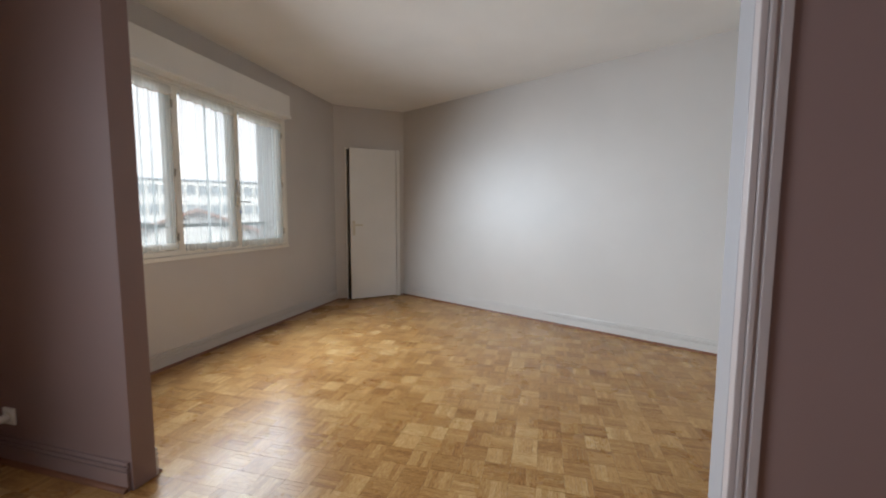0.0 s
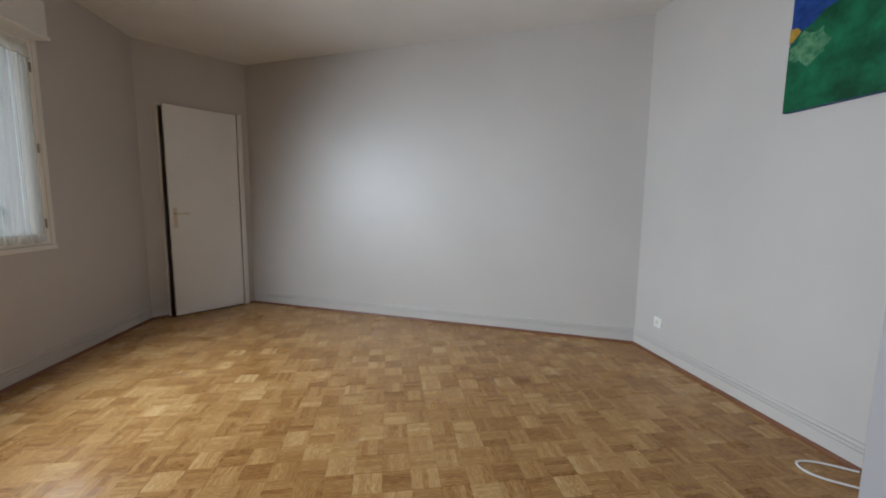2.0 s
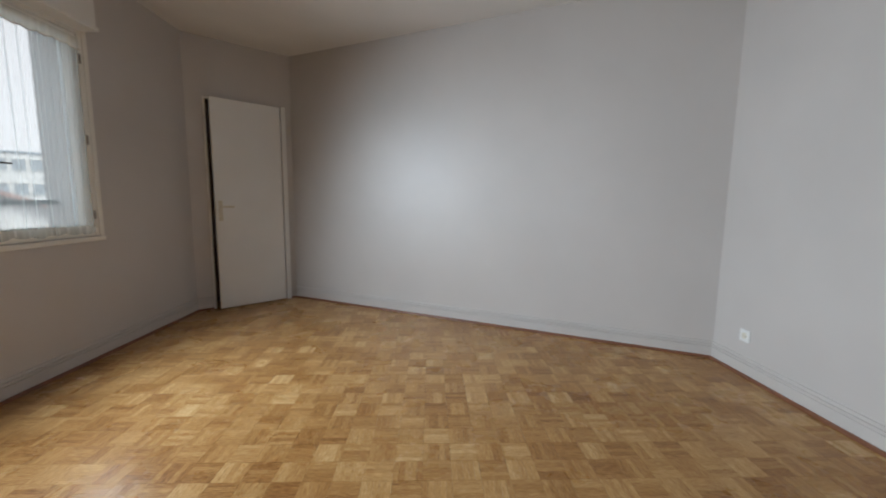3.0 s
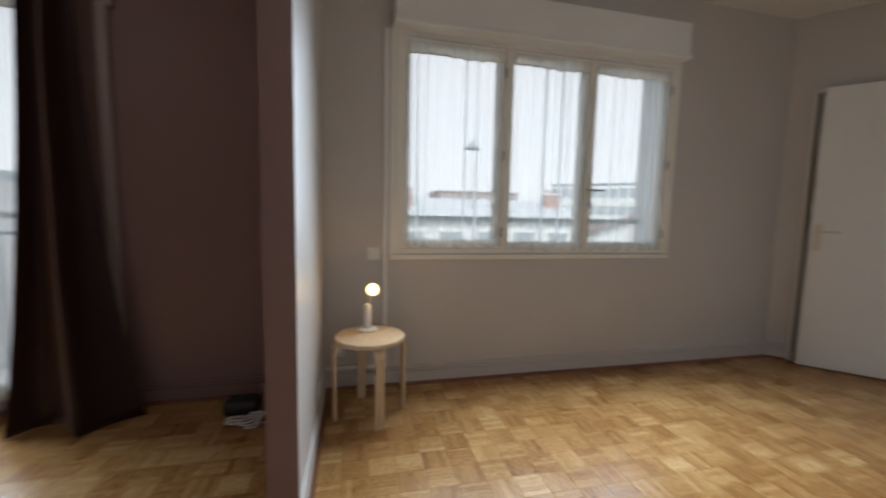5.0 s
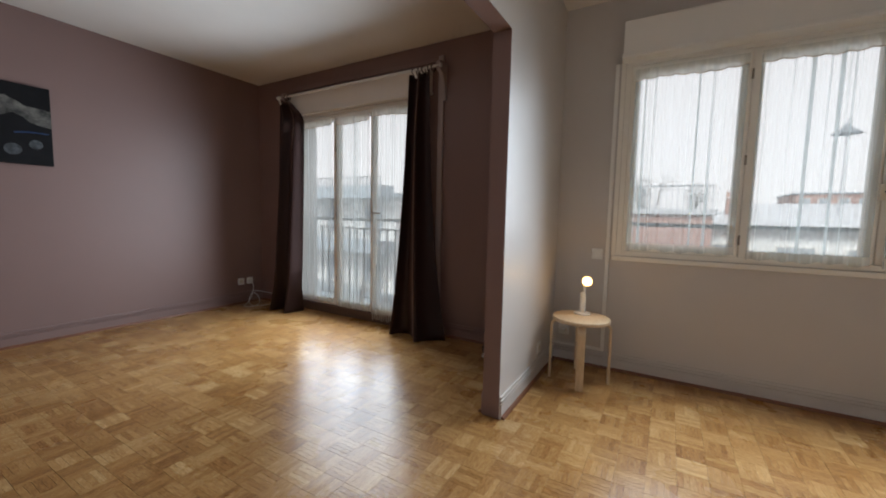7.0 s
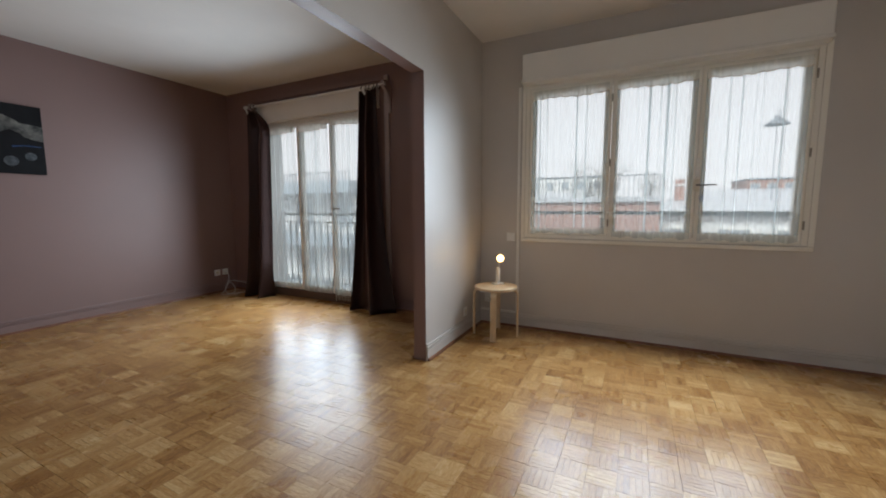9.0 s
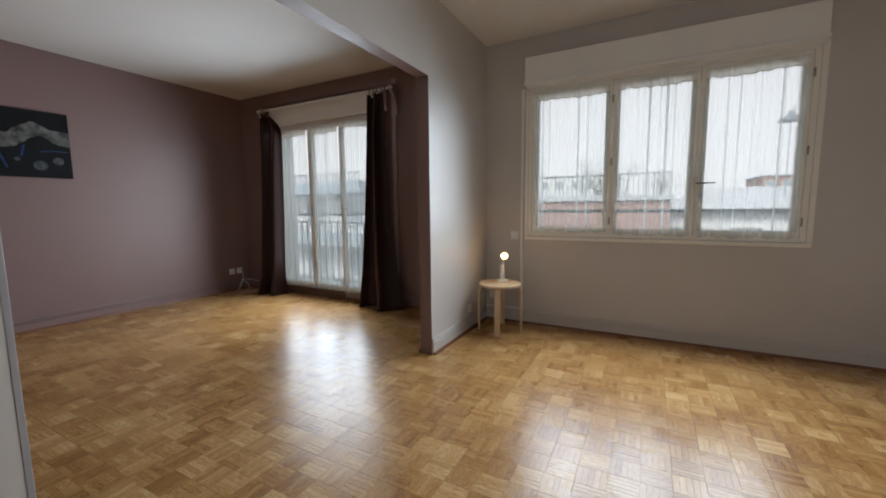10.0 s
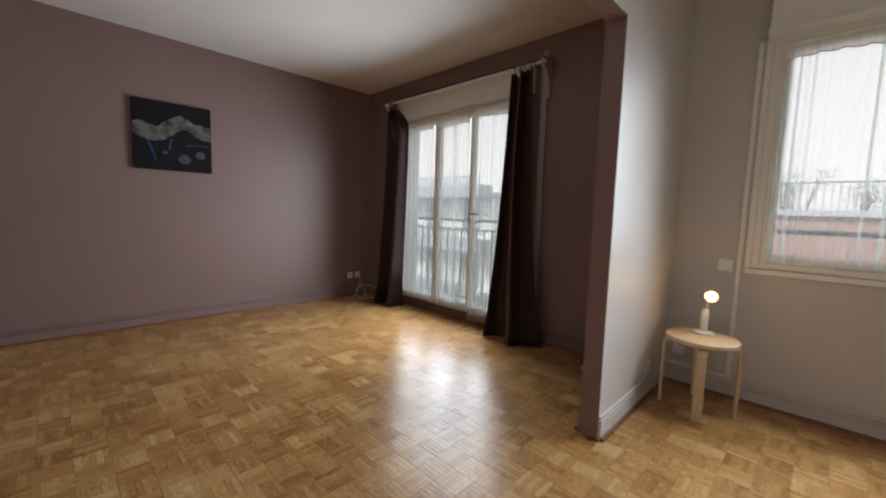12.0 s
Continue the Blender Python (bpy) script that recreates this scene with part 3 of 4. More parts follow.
# ---------- dark curtains on a rod ----------
rod = thing("curtain_rod", (WX + 0.125, 1.51, 2.40), "white curtain rod with dark rings above the french window", "curtain rod")
part("pole", lathe([(0, -1.08), (0.018, -1.08), (0.02, -1.065), (0.02, -1.04), (0.012, -1.035), (0.012, 1.035), (0.02, 1.04), (0.02, 1.065), (0.018, 1.08), (0, 1.08)], 16, Vector((0, 1, 0))), M_PLASTIC, rod, smooth=True)
for y in (-0.98, 1.055):
    # a curved console: deep at the rod, swept back to the wall below it
    outline = [(-0.124, 0.045), (-0.02, 0.045), (0.014, 0.034), (0.020, 0.0), (0.012, -0.028)]
    outline += [(0.012 - 0.115 * math.sin(k * math.pi / 16) ** 0.45, -0.028 - (0.10 if y < 0 else 0.24) * k / 8) for k in range(1, 9)] + [(-0.124, -0.13 if y < 0 else -0.27)]
    bm = bmesh.new()
    near = [bm.verts.new((x, y - 0.016, z)) for x, z in outline]
    far = [bm.verts.new((x, y + 0.016, z)) for x, z in outline]
    bm.faces.new(near)
    bm.faces.new(far[::-1])
    for k in range(len(outline)):
        bm.faces.new((near[k], far[k], far[(k + 1) % len(outline)], near[(k + 1) % len(outline)]))
    part("bracket", bm, M_CASING, rod, "curved pale taupe rod bracket")


def torus(major, minor, axis, at, a=20, b=8):
    bm = bmesh.new()
    q = Vector((0, 0, 1)).rotation_difference(axis)
    g = [[bm.verts.new(at + q @ Vector(((major + minor * math.cos(2 * math.pi * j / b)) * math.cos(2 * math.pi * i / a),
                                          (major + minor * math.cos(2 * math.pi * j / b)) * math.sin(2 * math.pi * i / a), minor * math.sin(2 * math.pi * j / b)))) for j in range(b)] for i in range(a)]
    for i in range(a):
        for j in range(b):
            bm.faces.new((g[i][j], g[(i + 1) % a][j], g[(i + 1) % a][(j + 1) % b], g[i][(j + 1) % b]))
    return bm


for y, tilt in ((-0.93, 0.3), (-0.89, -0.2), (0.80, 0.35), (0.85, -0.25), (0.90, 0.15), (0.95, -0.3), (1.0, 0.2)):
    part("ring", torus(0.026, 0.0045, Vector((tilt, 1, 0.1)).normalized(), Vector((0, y, -0.016))), M_DARKMETAL, rod, "dark metal curtain ring", True)


def drape(name_label, top, bottom, xs, folds, seed, ztop, bulge, pinch=0.0, swell=0.0):
    """A gathered dark curtain: top and bottom are its spans in y, xs its distance from the wall above and below."""
    rng = random.Random(seed)
    t = thing("curtain", (WX + xs[1], sum(bottom) / 2, 0), name_label, "curtain", "dark curtains beside the french window")
    ox, oy = WX + xs[1], sum(bottom) / 2
    ph = [rng.uniform(0, 6.28) for _ in range(6)]
    n, rows = 110, 44
    bm = bmesh.new()
    grid = []
    for i in range(n + 1):
        s = i / n
        col = []
        for j in range(rows + 1):
            v = j / rows
            e = 0.35 * v + 0.65 * v ** 3
            ya, yb = top[0] + (bottom[0] - top[0]) * e, top[1] + (bottom[1] - top[1]) * e
            p = pinch * max(0.0, 1 - v / 0.11) ** 1.5        # drawn together under the last ring
            yb -= (yb - ya) * p
            y = ya + (yb - ya) * s
            x = xs[0] + (xs[1] - xs[0]) * v ** 1.3 + swell * math.sin(math.pi * s) ** 0.8 * min(1.0, v * 5)
            amp = 0.030 + 0.034 * v
            fold = math.sin(2 * math.pi * folds * s + ph[0] + 0.7 * math.sin(3 * s + ph[1] + 1.2 * v)) + 0.10 * math.sin(2 * math.pi * folds * 2.1 * s + ph[2] + v)
            y += 0.25 * amp * math.cos(2 * math.pi * folds * s + ph[0])
            z = ztop * (1 - v) + 0.004 * v
            if v < 0.05:
                z += 0.012 * math.sin(2 * math.pi * folds * s + ph[3])
            x += amp * fold + bulge * max(0.0, v - 0.88) * 2.0 * math.sin(2 * math.pi * s * 2 + ph[4])
            col.append(bm.verts.new((max(WX + x, WX + 0.012) - ox, y - oy, max(z, 0.004))))
        grid.append(col)
    for p, q in zip(grid, grid[1:]):
        for j in range(rows):
            bm.faces.new((p[j], q[j], q[j + 1], p[j + 1]))
    c = part("cloth", bm, M_DRAPE, t, smooth=True)
    so = c.modifiers.new("thickness", "SOLIDIFY")
    so.thickness, so.offset = 0.006, 0
    return t


c1 = drape("dark purple-brown floor-length curtain with lighter sheen, gathered beside sockets", (0.45, 0.83), (0.36, 0.84), (0.110, 0.190), 1.9, 5, 2.365, 0.16, 0.62, 0.05)
c2 = drape("dark purple-brown floor-length curtain gathered on rings, spreading on the floor", (2.275, 2.45), (2.165, 2.69), (0.120, 0.20), 1.6, 8, 2.365, 0.05, 0.0, 0.035)
for ob, y, x in ((c1, 0.53, 0.16), (c2, 2.36, 0.17)):
    bm = slab(-0.002, 0.002, -0.012, 0.012, -0.035, 0.035, 0.001)
    bmesh.ops.rotate(bm, verts=bm.verts, matrix=Matrix.Rotation(0.5, 3, "X"))
    bmesh.ops.translate(bm, verts=bm.verts, vec=Vector((WX + x + 0.012, y, 2.335)) - Vector(ob.location))
    part("tag", bm, M_PLASTIC, ob, "small white tag at the heading")


# ---------- closet door ----------
cdir = (Vector(CA) - Vector(CL)).normalized()
ang = math.degrees(math.atan2(cdir.y, cdir.x))
base = pose(CL[0], CL[1], 0, 0, 0, ang)          # x along the wall, y into the closet
bm = bmesh.new()
for u0, u1, z0, z1 in ((DOOR_U[0] - 0.022, DOOR_U[0], 0, 2.10), (DOOR_U[1] + 0.0145, DOOR_U[1] + 0.062, 0, 2.10), (DOOR_U[0], DOOR_U[1] + 0.014, 2.075, 2.10)):
    box(bm, u0, u1, -0.042 if u0 > 0.5 else -0.010, -0.0006, z0, z1)
bevelled(bm, 0.002, 1)
fr = struct("door_frame", bm, M_TRIM, "white painted frame round the closet door", "door frame")
fr.matrix_world = base
door = struct("door_1", slab(-0.665, -0.006, -0.038, 0, 0.014, 2.085, 0.0025), M_TRIM, "plain white flush closet door standing slightly ajar", "door")
door.matrix_world = base @ pose(DOOR_U[1] + 0.004, -0.013, 0, 0, 0, 4.6)
pl = part("handle_plate", slab(-0.640, -0.602, -0.0455, -0.0385, 0.90, 1.10, 0.003), M_HANDLE, door, "cream door handle plate")
bm = lathe([(0, 0), (0.009, 0), (0.009, 0.04), (0, 0.04)], 12, Vector((0, -1, 0)), Vector((-0.621, -0.046, 1.04)))
box(bm, -0.625, -0.51, -0.094, -0.08, 1.032, 1.050)
part("door_handle", bm, M_HANDLE, door, "cream lever handle")
for z in (0.25, 1.05, 1.84):
    part("hinge", lathe([(0, -0.055), (0.006, -0.053), (0.009, -0.047), (0.009, -0.001), (0.0075, 0), (0.009, 0.001), (0.009, 0.047), (0.006, 0.053), (0, 0.055)], 12, at=Vector((0.007, -0.046, z))), M_TRIM, door, "painted door hinge", True)


# ---------- stool and lamp ----------
def stool(at, turn):
    t = thing("stool", at, "round birch plywood stool with four bent legs", "stool")
    t.rotation_euler[2] = turn
    r = 0.188
    part("seat", lathe([(0, 0.421), (r - 0.006, 0.421), (r, 0.425), (r, 0.441), (r - 0.004, 0.446), (0, 0.4462)], 56), M_BIRCH, t, "pale round plywood seat", True)
    for k in range(4):
        bm = bmesh.new()
        w, th, R = 0.024, 0.016, 0.045
        path = [(0.192, 0.0), (0.192, 0.2), (0.192, 0.4125 - R)]
        for s in range(1, 7):
            a = s / 6 * math.pi / 2
            path.append((0.192 - R + R * math.cos(a), 0.4125 - R + R * math.sin(a)))
        path.append((0.06, 0.4125))
        loops = []
        for i, (px, pz) in enumerate(path):
            q0, q1 = Vector(path[max(i - 1, 0)]), Vector(path[min(i + 1, len(path) - 1)])
            tg = (q1 - q0).normalized()
            nn = Vector((tg.y, -tg.x))
            loops.append([bm.verts.new((px + nn.x * o, s * w, pz + nn.y * o)) for o, s in ((th / 2, -1), (th / 2, 1), (-th / 2, 1), (-th / 2, -1))])
        for a, b in zip(loops, loops[1:]):
            for i in range(4):
                bm.faces.new((a[i], a[(i + 1) % 4], b[(i + 1) % 4], b[i]))
        bm.faces.new(loops[0])
        bm.faces.new(loops[-1])
        bmesh.ops.rotate(bm, verts=bm.verts, matrix=Matrix.Rotation(k * math.pi / 2, 3, "Z"))
        part("leg", bm, M_BIRCH, t, smooth=True)
    return t


stool((-1.040, 3.872, 0.0), math.atan2(3.918 - 3.872, -0.837 + 1.04))

lamp = thing("table_lamp", (-1.125, 3.862, 0.4465), "small white table lamp with a warm lit round head", "lamp")
part("foot", lathe([(0, 0), (0.056, 0), (0.058, 0.004), (0.056, 0.010), (0.03, 0.014), (0, 0.015)], 36), M_PLASTIC, lamp, smooth=True)
part("stem", lathe([(0, 0.014), (0.019, 0.014), (0.020, 0.02), (0.020, 0.135), (0.016, 0.149), (0.008, 0.153), (0, 0.153)], 28), M_PLASTIC, lamp, smooth=True)
aim = Vector((0.88, 0.12, 0.28)).normalized()
hc = Vector((0.006, 0.024, 0.232))
hd = part("head", lathe([(0, -0.032), (0.012, -0.032), (0.028, -0.022), (0.037, 0.0), (0.037, 0.010), (0.034, 0.010), (0.033, 0.004), (0, 0.003)], 32, aim, hc), M_PLASTIC, lamp, "white dish-shaped lamp head", True)
part("bulb", lathe([(0, 0.0035), (0.0255, 0.0045), (0.0245, 0.012), (0.016, 0.017), (0, 0.019)], 32, aim, hc), M_BULB, hd, "glowing warm lamp glass", True)
part("bulb_rim", lathe([(0.0262, 0.0045), (0.0345, 0.0045), (0.0345, 0.0125), (0.030, 0.0145), (0.0262, 0.012), (0.0262, 0.0045)], 32, aim, hc), M_BULBRIM, hd, "orange glowing rim", True)
glow = new("lamp_glow", bpy.data.lights.new("lamp_glow", "POINT"))
glow.data.energy, glow.data.color, glow.data.shadow_soft_size = 0.30, (1.0, 0.56, 0.17), 0.012
glow.location = lamp.location + hc + aim * 0.034
part("joint", lathe([(0, 0.150), (0.008, 0.150), (0.008, 0.205), (0, 0.205)], 12, at=Vector((-0.008, 0.006, 0))), M_PLASTIC, lamp, smooth=True)


# ---------- sockets, switch, conduits, cables ----------
def socket_bm(size=0.08):
    return slab(-size / 2, size / 2, -0.010, -0.0005, -size / 2, size / 2, 0.004, 2)


def wall_socket(at, turn, label, switch=False, holder=None):
    """A plate against a wall: its local -y looks into the room."""
    t = thing("light_switch" if switch else "wall_socket", at, label, "switch" if switch else "socket")
    t.rotation_euler[2] = radians(turn)
    part("plate", socket_bm(), M_PLASTIC, t)
    if switch:
        part("rocker", slab(-0.026, 0.026, -0.014, -0.0102, -0.026, 0.026, 0.003), M_PLASTIC, t)
    else:
        ins = part("insert", lathe([(0, 0), (0.021, 0), (0.021, 0.0015), (0.018, 0.001), (0, 0.0008)], 24, Vector((0, -1, 0)), Vector((0, -0.0102, 0))), M_CREAMPL, t, smooth=True)
        for x in (-0.0095, 0.0095):
            part("hole", lathe([(0, 0), (0.0026, 0), (0, 0.0004)], 10, Vector((0, -1, 0)), Vector((x, -0.0115, -0.002))), M_HOLE, ins)
    return t


def plug(at, turn, material, label):
    t = thing("plug", at, label, "plug")
    t.rotation_euler[2] = radians(turn)
    part("body", lathe([(0, 0), (0.019, 0), (0.020, 0.006), (0.018, 0.026), (0.010, 0.040), (0, 0.042)], 20, Vector((0, -1, 0))), material, t, smooth=True)
    return t


wall_socket((RX, 5.645, 0.265), -90, "white wall socket above the baseboard")
wall_socket((WX, 3.905, 0.857), 90, "white square light switch beside the window", True)
wall_socket((WX, 3.69, 0.25), 90, "white wall socket behind the stool")
plug((WX + 0.013, 3.69, 0.25), 90, M_PLASTIC, "white plug in the socket behind the stool")
wall_socket((-0.965, PW, 0.20), 180, "white wall socket low on the partition")
wall_socket((-1.075, YB, 0.265), 180, "white wall socket on the brown wall")
wall_socket((-1.187, YB, 0.265), 180, "white wall socket on the brown wall with a plug")
plug((-1.187, YB + 0.013, 0.26), 180, M_PLASTIC, "white plug with a white cable")
wall_socket((-0.985, PB, 0.23), 0, "white wall socket on the brown side of the partition")
plug((-0.985, PB - 0.013, 0.225), 0, M_PLASTIC, "white plug in the low socket")

cd = tagged(new("cable_duct", mesh_of("cable_duct", slab(WX + 0.0006, WX + 0.016, 3.962, 3.988, 0.127, 2.20, 0.003), M_TRIM)), "thin white painted cable duct down the wall", "cable duct")
cd2 = tagged(new("cable_duct", mesh_of("cable_duct", slab(WX + 0.0006, WX + 0.018, PW + 0.01, 3.961, 0.128, 0.148, 0.003), M_TRIM)), "short white cable duct above the baseboard", "cable duct")

kb = tagged(tube("power_cable", [(-1.187, YB + 0.055, 0.255), (-1.187, YB + 0.09, 0.20), (-1.15, YB + 0.10, 0.09), (-1.08, YB + 0.12, 0.012), (-1.0, YB + 0.16, 0.006), (-0.98, YB + 0.24, 0.006),
                                   (-1.05, YB + 0.30, 0.006), (-1.15, YB + 0.26, 0.02), (-1.19, YB + 0.17, 0.10), (-1.14, YB + 0.12, 0.15), (-1.06, YB + 0.16, 0.05), (-1.04, YB + 0.24, 0.006), (-1.12, YB + 0.34, 0.006), (-1.24, YB + 0.36, 0.006)], 0.0042, M_PLASTIC),
            "white power cable looping down to the floor", "cable")
kb2 = tagged(tube("power_cable", [(-1.19, YB + 0.03, 0.13), (-1.22, YB + 0.08, 0.145), (-1.27, YB + 0.2, 0.13), (-1.30, YB + 0.36, 0.11), (-1.31, YB + 0.46, 0.07), (-1.31, YB + 0.5, 0.006)], 0.0042, M_PLASTIC),
             "white cable running behind the dark curtain", "cable")
kr = tagged(tube("power_cable", [(3.0, 4.30, 0.006), (2.93, 4.36, 0.005), (2.85, 4.40, 0.005), (2.79, 4.40, 0.005), (2.765, 4.35, 0.005), (2.79, 4.29, 0.005), (2.87, 4.23, 0.005), (2.95, 4.16, 0.005), (3.0, 4.08, 0.005)], 0.0045, M_PLASTIC),
            "white cable in a loose loop on the parquet", "cable")
# black multi-socket block with a coil of white cable in the corner
mb = thing("extension_socket", (-1.17, 3.16, 0.0), "black extension socket block lying in the corner", "extension socket")
part("block", slab(-0.065, 0.065, -0.06, 0.12, -0.0, 0.085, 0.03, 4), M_BLACK, mb, smooth=True)
for y in (-0.01, 0.06):
    part("outlet", lathe([(0, 0), (0.02, 0), (0.02, 0.003), (0.016, 0.001), (0, 0.001)], 18, at=Vector((0, y, 0.0852))), M_HOLE, mb)
pts = []
for k in range(38):
    a = k * 0.42
    rr = 0.055 + 0.02 * math.sin(k * 1.3)
    pts.append((-1.03 + rr * 0.75 * math.cos(a), 3.24 + rr * 1.4 * math.sin(a), 0.006 + 0.0011 * k))
tagged(tube("cable_coil", pts, 0.005, M_PLASTIC), "white cable coiled beside the black socket block", "cable")
tagged(tube("power_cable", [(-0.985, PB - 0.055, 0.22), (-0.985, PB - 0.08, 0.15), (-1.0, PB - 0.10, 0.03), (-1.02, PB - 0.16, 0.006), (-1.03, PB - 0.2, 0.006)], 0.004, M_PLASTIC), "short white cable from plug to floor", "cable")


# ---------- paintings ----------
def flat_shape(name, pts, material, parent, h, label=""):
    """A low relief of paint in the x-z plane, h proud of the canvas."""
    bm = bmesh.new()
    f = bm.faces.new([bm.verts.new((x, 0, z)) for x, z in pts])
    ex = bmesh.ops.extrude_face_region(bm, geom=[f])
    bmesh.ops.translate(bm, verts=[v for v in ex["geom"] if isinstance(v, bmesh.types.BMVert)], vec=(0, h, 0))
    return part(name, bm, material, parent, label)


def paint_mat(name, a, b, scale, rough=0.45):
    m, nt, bs = mat(name, rough)
    n = tex_noise(nt, scale, 6.0, 0.65)
    nt.links.new(ramp(nt, n, (0.35, a), (0.68, b)), bs.inputs["Base Color"])
    bump(nt, bs, n, 0.15, 0.001)
    bs.inputs["Specular IOR Level"].default_value = 0.2
    return m


M_NIGHT = paint_mat("black_oil_paint", (0.004, 0.004, 0.005), (0.009, 0.009, 0.011), 6.0, 0.7)
M_CLOUD = paint_mat("grey_white_oil_paint", (0.022, 0.024, 0.025), (0.18, 0.176, 0.16), 14.0, 0.6)
M_BLUE = paint_mat("blue_oil_paint", (0.012, 0.03, 0.09), (0.03, 0.07, 0.18), 20.0)
M_ORB = paint_mat("grey_oil_paint", (0.035, 0.04, 0.045), (0.10, 0.11, 0.12), 40.0, 0.6)
pa = thing("painting", (0.832, YB + 0.0006, 1.76), "square dark canvas with a pale wave, blue strokes and grey discs", "painting")
S = 0.308
part("canvas", slab(-S, S, 0, 0.032, -S, S, 0.004), M_NIGHT, pa)
# x runs to the viewer's left here, so the wave is laid out with x negated
up = [(-1.0, 0.33), (-0.82, 0.38), (-0.62, 0.30), (-0.4, 0.26), (-0.22, 0.44), (-0.02, 0.56), (0.16, 0.66), (0.34, 0.58), (0.55, 0.46), (0.78, 0.45), (1.0, 0.42)]
lo = [(-1.0, 0.02), (-0.8, -0.10), (-0.55, -0.17), (-0.3, -0.14), (-0.1, 0.0), (0.1, 0.17), (0.3, 0.26), (0.45, 0.20), (0.62, 0.06), (0.82, 0.0), (1.0, -0.02)]


def smooth_line(pts, n=6):
    out = []
    for (x0, y0), (x1, y1) in zip(pts, pts[1:]):
        out += [(x0 + (x1 - x0) * k / n, y0 + (y1 - y0) * (3 * (k / n) ** 2 - 2 * (k / n) ** 3)) for k in range(n)]
    return out + [pts[-1]]


wave = [(-x * (S - 0.001), z * S) for x, z in smooth_line(up) + smooth_line(lo)[::-1]]
sh = flat_shape("painted_wave", wave, M_CLOUD, pa, 0.0016, "pale grey cloudy wave")
sh.location = (0, 0.0315, 0)
for cx, cz, r in ((0.26, -0.64, 0.16), (0.68, -0.48, 0.13), (-0.23, -0.48, 0.065)):
    o = flat_shape("painted_disc", [(-(cx + r * math.cos(a * 0.3142)) * S, (cz + r * 0.9 * math.sin(a * 0.3142)) * S) for a in range(20)], M_ORB, pa, 0.0014, "grey disc")
    o.location = (0, 0.0315, 0)
for pts in (((-0.67, -0.18), (-0.47, -0.76), (-0.43, -0.74), (-0.61, -0.18)), ((-0.09, -0.06), (-0.16, -0.38), (-0.11, -0.38), (-0.03, -0.05)), ((0.30, -0.24), (0.58, -0.19), (0.93, -0.19), (0.93, -0.165), (0.58, -0.16), (0.30, -0.20))):
    o = flat_shape("painted_stroke", [(-x * S, z * S) for x, z in pts], M_BLUE, pa, 0.0014, "thin blue stroke")
    o.location = (0, 0.0315, 0)

M_GREEN = paint_mat("green_oil_paint", (0.004, 0.05, 0.02), (0.012, 0.16, 0.07), 5.0)
M_PALEGREEN = paint_mat("pale_green_oil_paint", (0.02, 0.13, 0.06), (0.14, 0.30, 0.16), 26.0)
M_DEEPBLUE = paint_mat("deep_blue_oil_paint", (0.006, 0.025, 0.13), (0.02, 0.07, 0.28), 9.0)
M_YELLOW = paint_mat("ochre_oil_paint", (0.30, 0.17, 0.02), (0.50, 0.32, 0.05), 20.0)
pg = thing("painting", (RX - 0.0006, 4.412, 1.99), "large canvas of green hills under deep blue with an ochre patch", "painting")
part("canvas", slab(-0.032, 0, -0.40, 0.40, -0.35, 0.35, 0.004), M_DEEPBLUE, pg)


def side_shape(name, pts, material, label=""):
    bm = bmesh.new()
    f = bm.faces.new([bm.verts.new((0, y, z)) for y, z in pts])
    ex = bmesh.ops.extrude_face_region(bm, geom=[f])
    bmesh.ops.translate(bm, verts=[v for v in ex["geom"] if isinstance(v, bmesh.types.BMVert)], vec=(-0.0015, 0, 0))
    o = part(name, bm, material, pg, label)
    return o


hill = smooth_line([(0.399, -0.02), (0.33, 0.04), (0.22, 0.10), (0.05, 0.17), (-0.15, 0.20), (-0.399, 0.15)])
o = side_shape("painted_hill", hill + [(-0.399, -0.349), (0.399, -0.349)], M_GREEN, "dark green hill")
o.location = (-0.0322, 0, 0)
patch = [(0.30 + 0.085 * math.cos(a * 0.3142) * (1 + 0.2 * math.sin(a * 2.1)), -0.055 + 0.075 * math.sin(a * 0.3142) * (1 + 0.25 * math.cos(a * 1.7))) for a in range(20)]
o = side_shape("painted_foliage", patch, M_PALEGREEN, "pale green dabs")
o.location = (-0.0340, 0, 0)
o = side_shape("painted_patch", [(0.399, 0.06), (0.399, -0.01), (0.375, 0.0), (0.345, 0.035), (0.365, 0.06)], M_YELLOW, "small ochre patch")
o.location = (-0.0345, 0, 0)


# ---------- outside ----------
M_FACADE = painted("pale_facade_render", (0.76, 0.77, 0.77), 0.8, 40.0, 0.3, 0.12)
M_GREYBAND = painted("grey_facade_panel", (0.36, 0.42, 0.48), 0.7, 40.0, 0.2, 0.12)
M_ZINC = plain("pale_zinc_roof", (0.55, 0.57, 0.60), 0.45, 0.3, 0.10, 2.0)
M_TILE = plain("red_clay_tiles", (0.34, 0.21, 0.18), 0.8, 0.0, 0.25, 6.0)
M_BRICKS = plain("red_brick", (0.37, 0.225, 0.19), 0.85, 0.0, 0.15, 9.0)
M_PANE = plain("far_pane", (0.34, 0.38, 0.42), 0.15)
M_GROUND = plain("street_asphalt", (0.10, 0.10, 0.10), 0.9, 0.0, 0.25, 0.6)
GZ = -9.0
bm = bmesh.new()
box(bm, -900, 900, -900, 900, GZ - 1, GZ)
struct("ground", bm, M_GROUND, "grey street ground far below", "ground")
bm = bmesh.new()
box(bm, OUT + 0.03, RX + 3.0, YB - 6, 14, GZ, -0.26)
